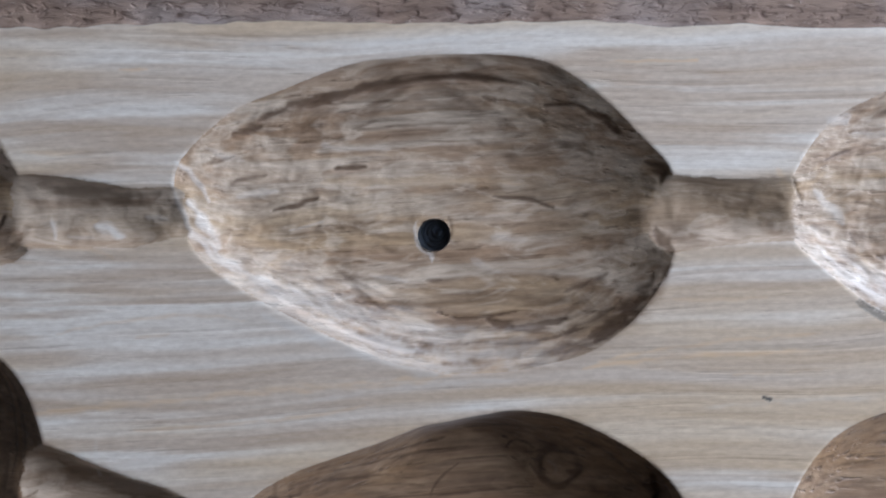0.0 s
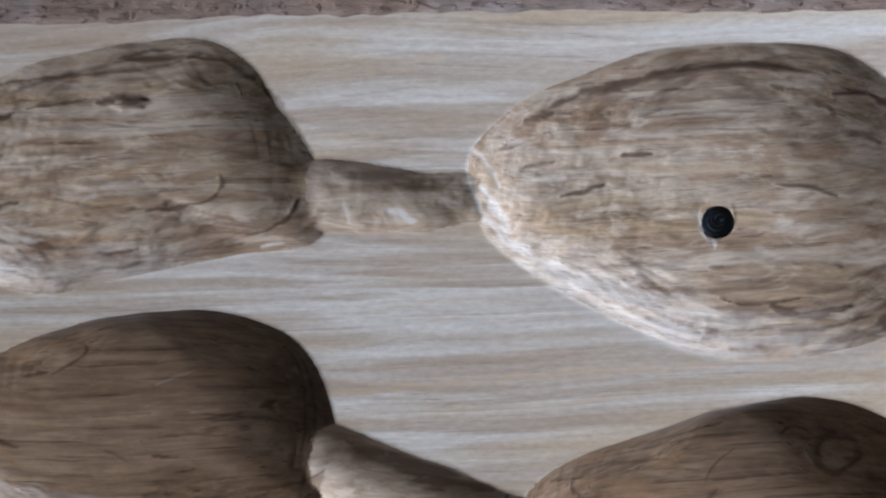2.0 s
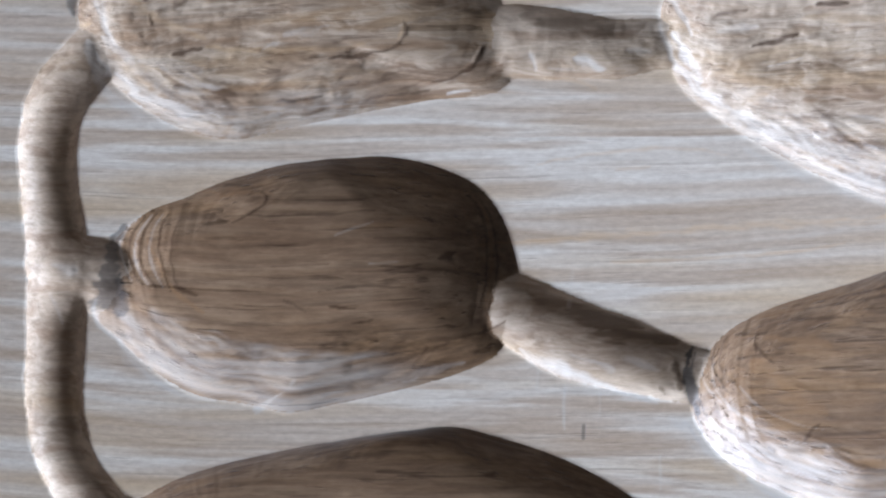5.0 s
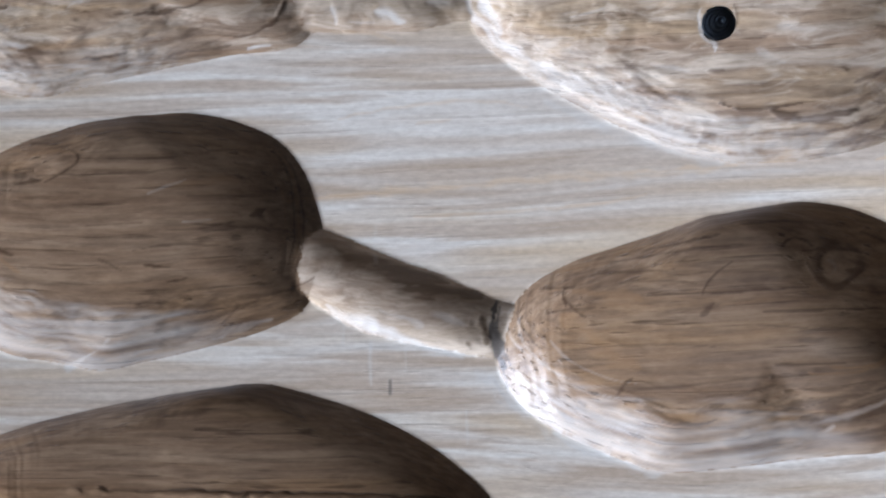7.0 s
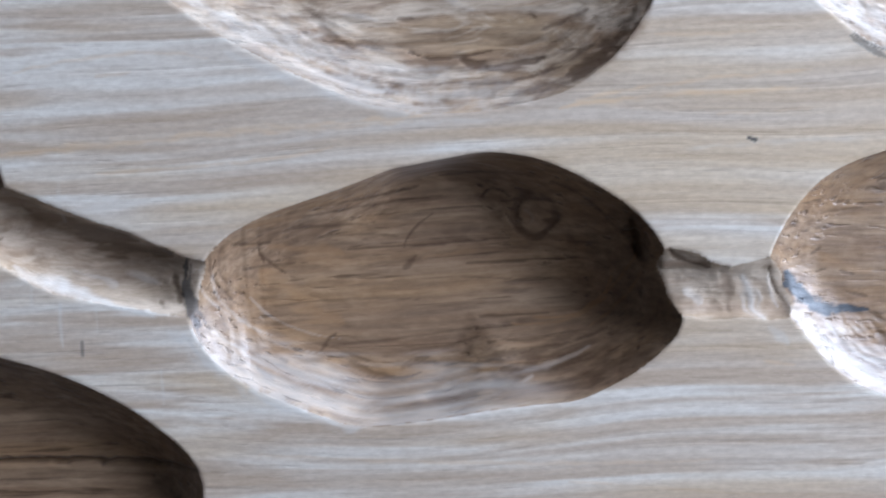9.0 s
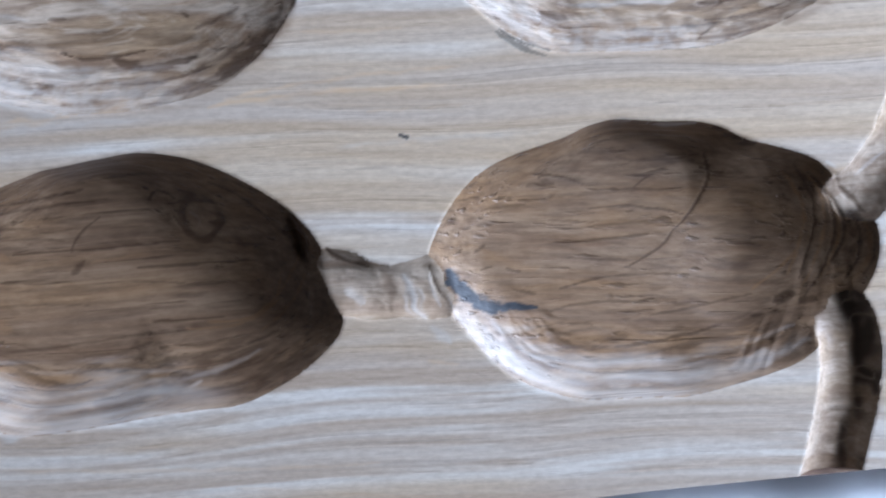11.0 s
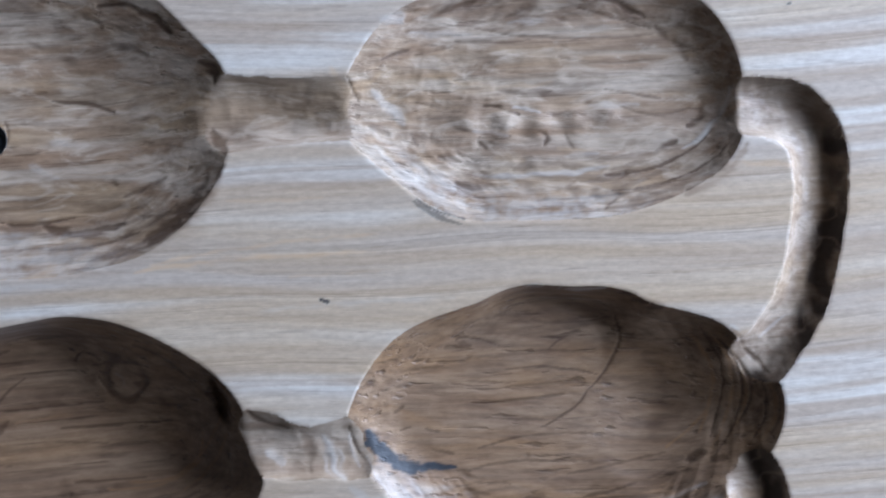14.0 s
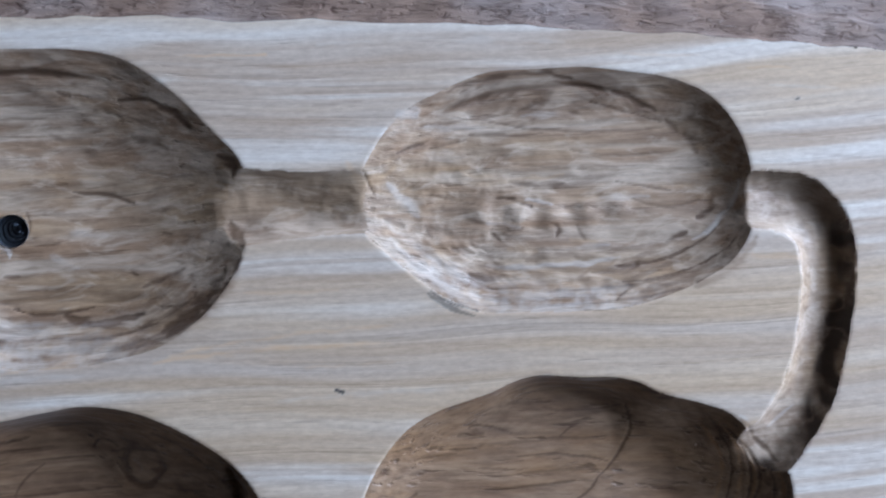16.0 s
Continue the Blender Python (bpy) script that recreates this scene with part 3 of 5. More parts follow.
def stain_at(x, y):
    """Blue-black stains of iron in the oak, and a few specks of dirt."""
    s_ = np.zeros_like(x)
    for stroke, much in STAINS:
        x0, x1, y0, y1 = stroke.reach
        near = (x > x0) & (x < x1) & (y > y0) & (y < y1)
        sx, sy = x[near], y[near]
        d, w, _ = stroke.near(sx, sy)
        ragged = 0.45 * fbm(sx / 1.3, sy / 0.7, 97, 3)
        s_[near] = np.maximum(s_[near], much * ease((1.2 - d / w + ragged) / 0.5))
    return s_


SCRATCHES = [
    (Tunnel([(-2.2, 0.6, 0.12), (-2.1, -0.7, 0.22), (-1.4, -1.8, 0.2), (-0.3, -2.4, 0.3), (-0.2, -3.2, 0.1)], 0), 0.8),
    (Tunnel([(-40.7, -38.6, 0.16), (-40.8, -41.0, 0.2), (-40.6, -43.9, 0.14)], 0), 0.6),
    (Tunnel([(-29.0, -46.6, 0.12), (-28.8, -50.8, 0.14)], 0), 0.45),
    (Tunnel([(-40.2, -24.6, 0.2), (-40.4, -29.0, 0.3)], 0), 0.25),
    (Tunnel([(-44.0, -36.5, 0.15), (-44.1, -39.0, 0.15)], 0), 0.3),
    (Tunnel([(-36.5, -39.2, 0.12), (-36.4, -42.0, 0.12)], 0), 0.3),
]


def lit_fibre(hollow, x, y):
    """Pale fibres raised by the cutter on the lower walls, which it left against the grain, with the light these walls
    catch painted in.
    """
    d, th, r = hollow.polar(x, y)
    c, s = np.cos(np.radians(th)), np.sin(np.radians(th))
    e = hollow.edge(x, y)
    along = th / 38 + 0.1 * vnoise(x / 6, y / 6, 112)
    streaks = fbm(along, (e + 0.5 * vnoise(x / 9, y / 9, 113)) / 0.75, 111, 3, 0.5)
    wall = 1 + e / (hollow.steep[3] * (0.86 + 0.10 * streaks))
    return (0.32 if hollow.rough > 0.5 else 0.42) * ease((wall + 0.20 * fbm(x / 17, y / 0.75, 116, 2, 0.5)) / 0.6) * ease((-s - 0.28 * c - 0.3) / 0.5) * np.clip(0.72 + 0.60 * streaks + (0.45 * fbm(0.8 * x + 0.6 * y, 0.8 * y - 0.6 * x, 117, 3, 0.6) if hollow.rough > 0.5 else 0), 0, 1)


def scratch_lit_at(x, y):
    """Pale scratches across the grain of the sanded face, and the lower walls' pale fibres with their painted light."""
    s_ = np.zeros_like(x)
    for stroke, much in SCRATCHES:
        x0, x1, y0, y1 = stroke.reach
        near = (x > x0) & (x < x1) & (y > y0) & (y < y1)
        d, w, _ = stroke.near(x[near], y[near])
        s_[near] = np.maximum(s_[near], much * ease((1.5 - d / w) / 1.0) * (0.7 + 0.3 * vnoise(x[near], y[near] / 0.5, 98)))
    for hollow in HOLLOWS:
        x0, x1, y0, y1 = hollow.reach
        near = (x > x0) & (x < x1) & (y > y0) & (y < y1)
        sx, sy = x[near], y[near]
        s_[near] = np.where(hollow.edge(sx, sy) < 0, np.maximum(s_[near], lit_fibre(hollow, sx, sy)), s_[near])
    return s_


# ---- single marks: each a bent stroke through three places, with its half width and strength ----
STROKES = []


def stroke(kind, a, b, c, half, much):
    STROKES.append((kind, a, b, c, max(half * (1.4 if kind == "torn" and half > 0.22 else 1.0), 0.17), much))


def torn(*way):
    """Dark torn-out or end-grain fibres, a little sunk; a few paint in shade."""
    stroke("torn", *way)


def cut(*way):
    """A clean line left by the cutter."""
    stroke("cut", *way)


def tuft(*way):
    """Pale raised fuzz; along the deep hollows' lower walls also painted brightness."""
    stroke("tuft", *way)


def warm(*way):
    """Amber heartwood."""
    stroke("warm", *way)


def iron(*way):
    """Blue-black iron stain; at one hollow's left rim also painted wall shadow."""
    stroke("iron", *way)


def burn(*way):
    """Brown friction burn, with the shade of two hollows' right ends painted in."""
    stroke("burn", *way)


# the hollow with the drilled hole
torn((-21.9, 13.3), (-13.4, 16.3), (-3.1, 18.5), 0.37, 0.8)
torn((-3.8, 18.5), (4.4, 18.9), (11.2, 18.0), 0.3, 0.55)
torn((-24.0, 11.7), (-22.4, 12.5), (-20.9, 13.3), 0.5, 0.8)
torn((-12.0, 7.9), (-10.1, 8.1), (-8.2, 8.3), 0.27, 0.95)
torn((-27.1, 8.5), (-25.5, 8.9), (-24.0, 9.4), 0.17, 0.5)
torn((-24.0, 6.4), (-22.1, 6.9), (-20.2, 7.3), 0.27, 0.55)
torn((-19.5, 2.9), (-16.8, 3.7), (-14.1, 4.4), 0.27, 0.75)
torn((-18.2, 1.2), (-16.1, 1.6), (-14.1, 2.0), 0.23, 0.5)
torn((5.8, 16.7), (6.6, 16.3), (7.5, 16.0), 0.2, 0.6)
torn((13.3, 15.5), (18.0, 15.1), (22.2, 11.9), 0.3, 0.85)
torn((14.7, 11.4), (16.9, 10.7), (19.1, 9.9), 0.4, 0.5)
torn((7.2, 4.7), (11.3, 4.4), (14.7, 3.2), 0.23, 0.75)
torn((0.4, -9.4), (4.1, -10.1), (10.1, -9.2), 0.2, 1.0)
torn((6.5, -10.1), (11.3, -11.2), (16.1, -10.0), 0.4, 0.8)
torn((-1.0, -5.5), (0.0, -5.5), (1.0, -5.4), 0.27, 0.5)
torn((-8.6, -8.2), (-5.8, -8.6), (-3.1, -9.1), 0.2, 0.5)
torn((16.1, -6.9), (19.5, -5.5), (20.9, -4.5), 0.33, 0.5)
# a dark streak along the lower right wall
torn((18.9, -12.0), (23.0, -8.9), (26.0, -4.8), 0.67, 0.5)
torn((-9.3, 12.6), (-2.4, 13.3), (4.4, 13.6), 0.13, 0.4)
torn((-18.8, 15.0), (-9.3, 16.0), (-2.4, 16.0), 0.2, 0.45)
torn((-13.4, -4.9), (-9.9, -5.1), (-6.5, -5.4), 0.23, 0.35)
torn((7.2, -13.1), (12.7, -12.7), (18.2, -11.0), 0.2, 0.5)
torn((-7.9, -12.1), (0.4, -13.1), (7.2, -12.7), 0.17, 0.4)
torn((4.4, 15.0), (11.2, 14.3), (16.0, 12.9), 0.2, 0.35)
tuft((-29.1, 4.0), (-27.4, 1.3), (-25.7, -1.5), 0.93, 0.7)
tuft((-28.5, -0.1), (-23.0, -4.2), (-16.1, -6.9), 0.87, 0.7)
tuft((-30.5, 8.8), (-28.5, 6.8), (-27.1, 4.0), 0.6, 0.6)
tuft((-20.2, -7.6), (-12.0, -11.1), (-2.4, -14.1), 0.67, 0.55)
tuft((-25.7, -2.1), (-20.2, -6.3), (-14.7, -8.3), 0.73, 0.6)
tuft((-17.5, 0.5), (-15.4, 1.1), (-13.4, 1.6), 0.4, 0.5)
tuft((4.5, -2.8), (6.2, -3.8), (7.9, -4.8), 0.6, 0.35)
tuft((-23.7, 4.7), (-21.3, 5.1), (-18.9, 5.4), 0.5, 0.35)
tuft((-13.4, 10.9), (-9.3, 10.5), (-5.2, 10.2), 0.67, 0.3)
tuft((-20.2, -9.4), (-9.2, -13.8), (0.4, -16.5), 0.67, 0.5)
tuft((-31.2, 6.8), (-29.2, 1.3), (-25.7, -2.8), 0.4, 0.6)
tuft((-7.9, -4.9), (-5.5, -5.2), (-3.1, -5.5), 0.4, 0.3)
tuft((7.2, -0.0), (9.2, -0.4), (11.3, -0.7), 0.6, 0.3)
tuft((-13.4, -9.0), (-3.1, -11.0), (4.5, -12.1), 0.33, 0.45)
tuft((-27.1, 10.2), (-25.0, 9.5), (-23.0, 8.8), 0.53, 0.3)
warm((-13.4, 6.0), (-2.4, 6.8), (10.6, 6.1), 0.87, 0.5)
warm((-6.5, -1.1), (-4.1, -0.7), (-1.7, -0.4), 0.47, 0.5)
warm((-23.0, -4.9), (-20.2, -3.9), (-17.5, -2.8), 0.83, 0.4)
warm((-2.4, -9.0), (-1.0, -9.0), (0.4, -9.0), 0.33, 0.5)
warm((-23.0, -0.1), (-17.5, -1.4), (-12.0, -1.4), 0.67, 0.4)
warm((10.6, 2.7), (13.0, 2.7), (15.4, 2.7), 0.4, 0.4)
# torn rim of the drilled hole
tuft((-2.0, 1.9), (-2.3, 0.1), (-1.0, -1.5), 0.17, 1.0)
tuft((-0.7, -1.7), (-0.6, -2.3), (-0.4, -2.9), 0.17, 0.9)
warm((1.3, 1.9), (1.5, 1.1), (1.7, 0.3), 0.23, 0.9)
torn((1.6, 2.3), (2.1, 0.5), (1.4, -1.1), 0.17, 0.5)
# its two notches at the groove
torn((25.3, 8.9), (26.7, 7.9), (27.0, 6.2), 0.53, 0.9)
torn((26.7, 1.1), (27.5, -0.9), (28.4, -1.6), 0.67, 0.9)
# a second dark streak down the lower right wall
torn((19.3, -12.5), (24.7, -9.1), (28.4, -3.6), 0.53, 0.55)
# the shallow hollow with the knot
torn((-95.7, 10.8), (-91.1, 11.6), (-86.9, 12.8), 0.4, 0.95)
torn((-76.7, 14.3), (-73.6, 14.5), (-70.4, 14.4), 0.37, 1.0)
tuft((-74.6, 14.3), (-74.1, 14.3), (-73.6, 14.4), 0.17, 0.6)
torn((-100.4, 10.7), (-93.3, 14.5), (-84.1, 16.7), 0.2, 0.6)
torn((-84.1, 16.9), (-73.6, 17.7), (-66.0, 19.2), 0.23, 0.55)
torn((-65.3, 19.3), (-61.1, 19.0), (-56.9, 16.6), 0.37, 0.7)
torn((-85.5, 13.2), (-81.6, 13.8), (-77.8, 14.5), 0.2, 0.65)
torn((-93.9, 7.5), (-93.1, 8.4), (-92.2, 9.3), 0.33, 0.7)
torn((-92.2, 6.1), (-90.2, 6.8), (-88.3, 7.6), 0.33, 0.45)
torn((-90.4, 0.7), (-88.6, 1.2), (-86.8, 1.7), 0.37, 0.85)
torn((-90.0, -3.0), (-88.9, -3.1), (-87.8, -3.3), 0.27, 0.6)
torn((-70.6, 0.8), (-66.4, 1.4), (-63.3, 2.1), 0.27, 1.0)
torn((-63.3, 2.1), (-61.4, 3.8), (-61.6, 5.8), 0.27, 0.6)
torn((-77.2, -4.8), (-74.2, -4.4), (-71.3, -4.0), 0.2, 0.85)
torn((-62.3, 9.6), (-59.2, 9.5), (-56.1, 9.4), 0.2, 0.4)
torn((-55.0, 6.6), (-53.4, 6.5), (-51.9, 6.3), 0.2, 0.5)
torn((-58.0, -2.2), (-53.8, -0.6), (-51.8, 2.2), 0.27, 0.75)
torn((-55.8, 16.0), (-52.6, 12.5), (-50.2, 8.8), 0.33, 0.8)
torn((-59.3, 16.7), (-58.9, 15.9), (-58.6, 15.1), 0.2, 0.6)
torn((-68.0, 15.7), (-65.2, 15.9), (-62.4, 16.2), 0.17, 0.4)
torn((-63.5, -3.9), (-60.8, -3.5), (-58.0, -3.1), 0.2, 0.4)
torn((-73.6, 19.2), (-68.1, 20.3), (-61.8, 19.7), 0.2, 0.4)
torn((-93.2, 5.8), (-93.0, 5.1), (-92.9, 4.4), 0.2, 0.5)
torn((-94.6, 3.3), (-94.3, 3.1), (-93.9, 2.9), 0.2, 0.5)
torn((-84.0, 2.4), (-80.8, 1.8), (-77.6, 1.2), 0.17, 0.4)
tuft((-100.3, 0.0), (-96.7, -4.8), (-88.9, -7.8), 0.67, 0.55)
tuft((-79.1, 1.6), (-78.0, 2.1), (-77.0, 2.5), 0.5, 0.6)
tuft((-55.9, -3.6), (-54.5, -3.3), (-53.1, -3.1), 0.3, 0.9)
tuft((-94.6, 0.1), (-90.3, -0.5), (-86.1, -1.1), 0.67, 0.35)
tuft((-98.9, 2.9), (-96.7, 1.2), (-94.6, -0.6), 0.53, 0.5)
tuft((-88.9, -6.8), (-79.0, -7.3), (-67.7, -5.7), 0.53, 0.4)
tuft((-98.2, 9.2), (-98.9, 5.7), (-97.8, 2.9), 0.33, 0.5)
warm((-96.8, 9.2), (-93.2, 5.8), (-86.1, 3.1), 0.67, 0.5)
warm((-86.1, 2.0), (-75.5, 1.7), (-66.4, 2.7), 0.47, 0.6)
warm((-79.1, 5.1), (-73.5, 6.0), (-67.9, 6.8), 0.6, 0.4)
warm((-86.1, -3.4), (-76.9, -2.5), (-67.8, -1.7), 0.67, 0.45)
warm((-62.2, 3.3), (-61.7, 4.4), (-61.2, 5.5), 0.33, 0.6)
warm((-101.0, 4.1), (-100.5, 4.3), (-100.0, 4.5), 0.4, 0.7)
warm((-72.0, -0.9), (-67.8, -0.9), (-63.6, -0.8), 0.4, 0.4)
# left rim: blue stain, widened to paint in the steep wall's shadow
iron((-101.9, 5.3), (-101.5, 8.8), (-98.2, 12.5), 0.67, 0.6)
torn((-101.5, 4.8), (-100.9, 9.1), (-97.5, 12.8), 0.4, 0.7)
tuft((-100.7, 2.1), (-99.6, 0.1), (-97.4, -2.0), 0.87, 0.8)
tuft((-96.7, -2.0), (-91.0, -5.4), (-83.9, -6.7), 0.87, 0.7)
tuft((-93.2, 0.2), (-88.9, -1.9), (-83.2, -3.2), 0.67, 0.45)
tuft((-99.6, 7.8), (-98.9, 5.0), (-96.7, 1.5), 0.47, 0.6)
tuft((-76.3, 3.6), (-73.5, 4.1), (-70.7, 4.7), 0.47, 0.4)
tuft((-83.9, -5.3), (-74.8, -5.5), (-66.3, -4.7), 0.47, 0.5)
# the shallow hollow with the row of bumps
# first the shade under the upper rim, painted dark
torn((52.7, 16.4), (60.3, 18.3), (67.9, 18.0), 0.27, 0.55)
torn((72.8, 16.4), (75.5, 15.7), (78.3, 14.0), 0.33, 0.75)
torn((79.7, 13.3), (80.4, 12.6), (81.1, 11.9), 0.4, 0.5)
torn((46.5, 8.9), (48.2, 9.6), (49.9, 10.2), 0.2, 0.6)
torn((50.6, 9.6), (53.0, 10.2), (55.4, 10.9), 0.13, 0.45)
torn((55.4, 11.3), (60.2, 11.2), (64.4, 11.6), 0.1, 0.45)
torn((60.2, 5.7), (64.3, 5.0), (67.1, 5.4), 0.27, 0.5)
torn((58.8, 3.5), (60.9, 3.3), (62.9, 2.3), 0.27, 0.85)
torn((65.0, 0.7), (66.1, -0.1), (66.0, -1.3), 0.3, 0.75)
torn((73.3, 5.7), (77.5, 5.0), (80.3, 4.6), 0.2, 0.5)
torn((83.7, 1.3), (84.5, 1.8), (85.2, 2.3), 0.53, 0.75)
torn((79.5, -1.8), (80.8, -1.2), (82.0, -0.6), 0.27, 0.75)
torn((73.2, -4.8), (80.9, -3.3), (86.5, 0.8), 0.2, 0.65)
torn((73.9, -6.7), (82.3, -5.1), (87.9, -1.3), 0.2, 0.6)
torn((82.3, -7.6), (87.2, -4.8), (90.0, -1.3), 0.47, 0.75)
torn((55.3, -5.9), (57.7, -6.0), (60.1, -6.1), 0.4, 0.4)
torn((63.5, -9.5), (73.9, -8.8), (80.9, -7.5), 0.13, 0.5)
torn((45.1, 1.1), (46.2, 0.7), (47.2, 0.2), 0.33, 0.45)
torn((42.4, 7.2), (43.1, 5.6), (43.9, 4.1), 0.17, 0.5)
torn((57.9, -0.6), (58.5, -1.0), (59.1, -1.5), 0.23, 0.6)
torn((49.8, 0.3), (50.2, -0.5), (50.7, -1.2), 0.23, 0.5)
torn((67.8, 9.5), (74.1, 8.8), (81.0, 9.5), 0.13, 0.4)
torn((57.5, 13.0), (67.2, 11.8), (79.7, 12.2), 0.13, 0.4)
torn((70.0, 15.4), (74.1, 14.3), (79.0, 12.9), 0.17, 0.45)
torn((60.2, 7.8), (65.0, 7.4), (69.9, 7.1), 0.1, 0.35)
torn((75.4, 3.6), (79.6, 2.5), (83.8, 3.5), 0.2, 0.4)
torn((53.2, -2.5), (54.6, -2.8), (56.0, -3.2), 0.23, 0.5)
torn((68.4, 0.2), (68.9, -0.7), (69.5, -1.5), 0.23, 0.5)
torn((50.6, 4.1), (53.6, 3.4), (56.7, 2.7), 0.17, 0.4)
torn((64.2, -7.7), (72.5, -7.4), (79.5, -6.1), 0.13, 0.45)
torn((81.8, 11.5), (82.8, 10.3), (83.8, 9.1), 0.33, 0.4)
tuft((82.7, -1.6), (86.5, 1.3), (88.3, 5.6), 0.37, 0.8)
tuft((45.8, 5.1), (47.5, 3.4), (49.2, 1.7), 0.83, 0.5)
tuft((57.4, -4.7), (67.0, -4.6), (73.9, -3.6), 0.53, 0.55)
tuft((46.5, 13.2), (47.9, 13.6), (49.3, 14.0), 0.67, 0.5)
tuft((61.6, 13.5), (64.4, 13.7), (67.2, 14.0), 0.4, 0.45)
tuft((62.2, 3.3), (64.0, 3.1), (65.7, 2.8), 0.4, 0.5)
tuft((49.9, 12.0), (53.7, 12.1), (57.5, 12.3), 0.5, 0.35)
tuft((52.6, -4.2), (53.9, -5.4), (55.3, -6.6), 0.73, 0.7)
tuft((71.2, 3.6), (74.4, 3.8), (77.5, 3.9), 0.53, 0.35)
tuft((57.4, 0.6), (59.5, 0.4), (61.5, 0.2), 0.47, 0.4)
tuft((66.3, -2.6), (69.4, -2.4), (72.6, -2.3), 0.47, 0.4)
tuft((56.6, -8.0), (67.0, -8.4), (77.4, -7.1), 0.33, 0.4)
tuft((45.7, -1.1), (49.1, -4.5), (53.9, -7.6), 0.4, 0.5)
warm((40.7, 7.9), (42.7, 5.5), (46.5, 7.2), 0.6, 0.55)
warm((52.0, 7.1), (58.8, 6.1), (67.1, 6.4), 0.5, 0.45)
warm((45.7, 0.5), (46.3, 0.4), (46.8, 0.3), 0.6, 0.7)
warm((60.1, -2.7), (61.8, -2.8), (63.6, -2.9), 0.53, 0.4)
warm((67.7, -1.3), (69.5, -1.6), (71.2, -1.9), 0.47, 0.5)
warm((50.5, -1.8), (51.9, -3.1), (53.2, -4.5), 0.53, 0.5)
iron((50.5, -7.4), (52.5, -8.7), (56.3, -10.0), 0.13, 0.75)
# the deep hollow with the iron stain at its end
cut((-79.5, -15.6), (-79.0, -17.4), (-83.1, -20.0), 0.13, 0.7)
torn((-84.6, -14.7), (-82.2, -15.0), (-79.9, -15.3), 0.17, 0.4)
tuft((-70.1, -21.2), (-67.6, -20.2), (-65.1, -19.3), 0.1, 0.4)
tuft((-65.7, -24.7), (-63.6, -24.5), (-61.4, -24.2), 0.13, 0.45)
torn((-56.6, -23.9), (-55.6, -23.6), (-54.7, -23.2), 0.53, 0.8)
torn((-62.1, -25.0), (-61.3, -25.0), (-60.6, -24.9), 0.2, 0.5)
torn((-70.7, -30.2), (-68.9, -30.4), (-67.1, -30.5), 0.2, 0.75)
torn((-67.8, -32.4), (-66.3, -32.1), (-64.9, -31.9), 0.17, 0.6)
torn((-72.1, -28.4), (-65.0, -27.5), (-57.8, -28.1), 0.17, 0.45)
torn((-65.1, -21.4), (-60.0, -21.3), (-55.0, -21.2), 0.13, 0.4)
torn((-55.6, -33.9), (-50.6, -32.4), (-48.1, -31.1), 0.17, 0.6)
torn((-90.2, -28.3), (-88.8, -28.8), (-87.3, -29.3), 0.27, 0.6)
torn((-64.5, -12.1), (-63.0, -12.3), (-61.6, -12.5), 0.2, 0.5)
torn((-78.0, -25.3), (-74.3, -25.1), (-70.8, -24.8), 0.13, 0.35)
torn((-83.8, -19.0), (-75.1, -18.8), (-65.1, -17.9), 0.13, 0.4)
torn((-86.7, -21.9), (-82.3, -22.0), (-78.0, -22.1), 0.13, 0.35)
torn((-67.9, -25.8), (-57.8, -25.2), (-51.4, -25.5), 0.2, 0.4)
torn((-76.5, -29.6), (-75.0, -30.3), (-73.6, -31.0), 0.17, 0.4)
torn((-62.3, -15.7), (-59.4, -15.6), (-56.6, -15.6), 0.13, 0.35)
cut((-94.2, -28.0), (-95.4, -23.5), (-92.8, -19.1), 0.13, 0.8)
cut((-92.8, -28.2), (-94.3, -23.5), (-91.6, -18.9), 0.13, 0.7)
cut((-90.7, -28.8), (-92.1, -23.4), (-90.2, -18.7), 0.13, 0.6)
cut((-88.9, -29.5), (-90.8, -24.9), (-89.4, -19.8), 0.1, 0.4)
tuft((-93.5, -28.0), (-94.8, -23.5), (-92.2, -19.1), 0.1, 0.6)
tuft((-95.3, -27.5), (-96.4, -23.2), (-93.6, -19.4), 0.13, 0.6)
tuft((-91.7, -28.4), (-93.2, -23.5), (-90.9, -18.9), 0.1, 0.45)
cut((-53.0, -15.5), (-50.6, -21.1), (-51.3, -29.7), 0.13, 0.4)
cut((-51.6, -16.2), (-49.3, -22.5), (-50.4, -30.4), 0.13, 0.45)
warm((-52.3, -15.8), (-50.0, -21.8), (-50.9, -30.1), 0.17, 0.45)
warm((-54.0, -16.9), (-51.8, -22.6), (-52.8, -29.1), 0.13, 0.35)
warm((-93.2, -22.0), (-91.0, -27.8), (-86.6, -31.3), 0.4, 0.5)
warm((-67.9, -20.1), (-62.9, -19.6), (-57.9, -19.2), 0.67, 0.3)
warm((-86.7, -16.1), (-82.4, -16.1), (-78.1, -16.0), 0.53, 0.3)
# its stain, and its fuzzy lower wall painted pale as lit
iron((-96.9, -26.5), (-96.9, -29.0), (-95.8, -30.8), 0.8, 0.75)
tuft((-99.8, -30.5), (-94.0, -36.9), (-88.9, -38.9), 1.0, 0.75)
tuft((-93.3, -31.5), (-83.9, -35.5), (-73.2, -36.3), 0.93, 0.5)
torn((-96.5, -33.7), (-95.6, -34.2), (-94.7, -34.7), 0.17, 0.7)
torn((-90.4, -35.0), (-90.0, -35.3), (-89.7, -35.7), 0.17, 0.6)
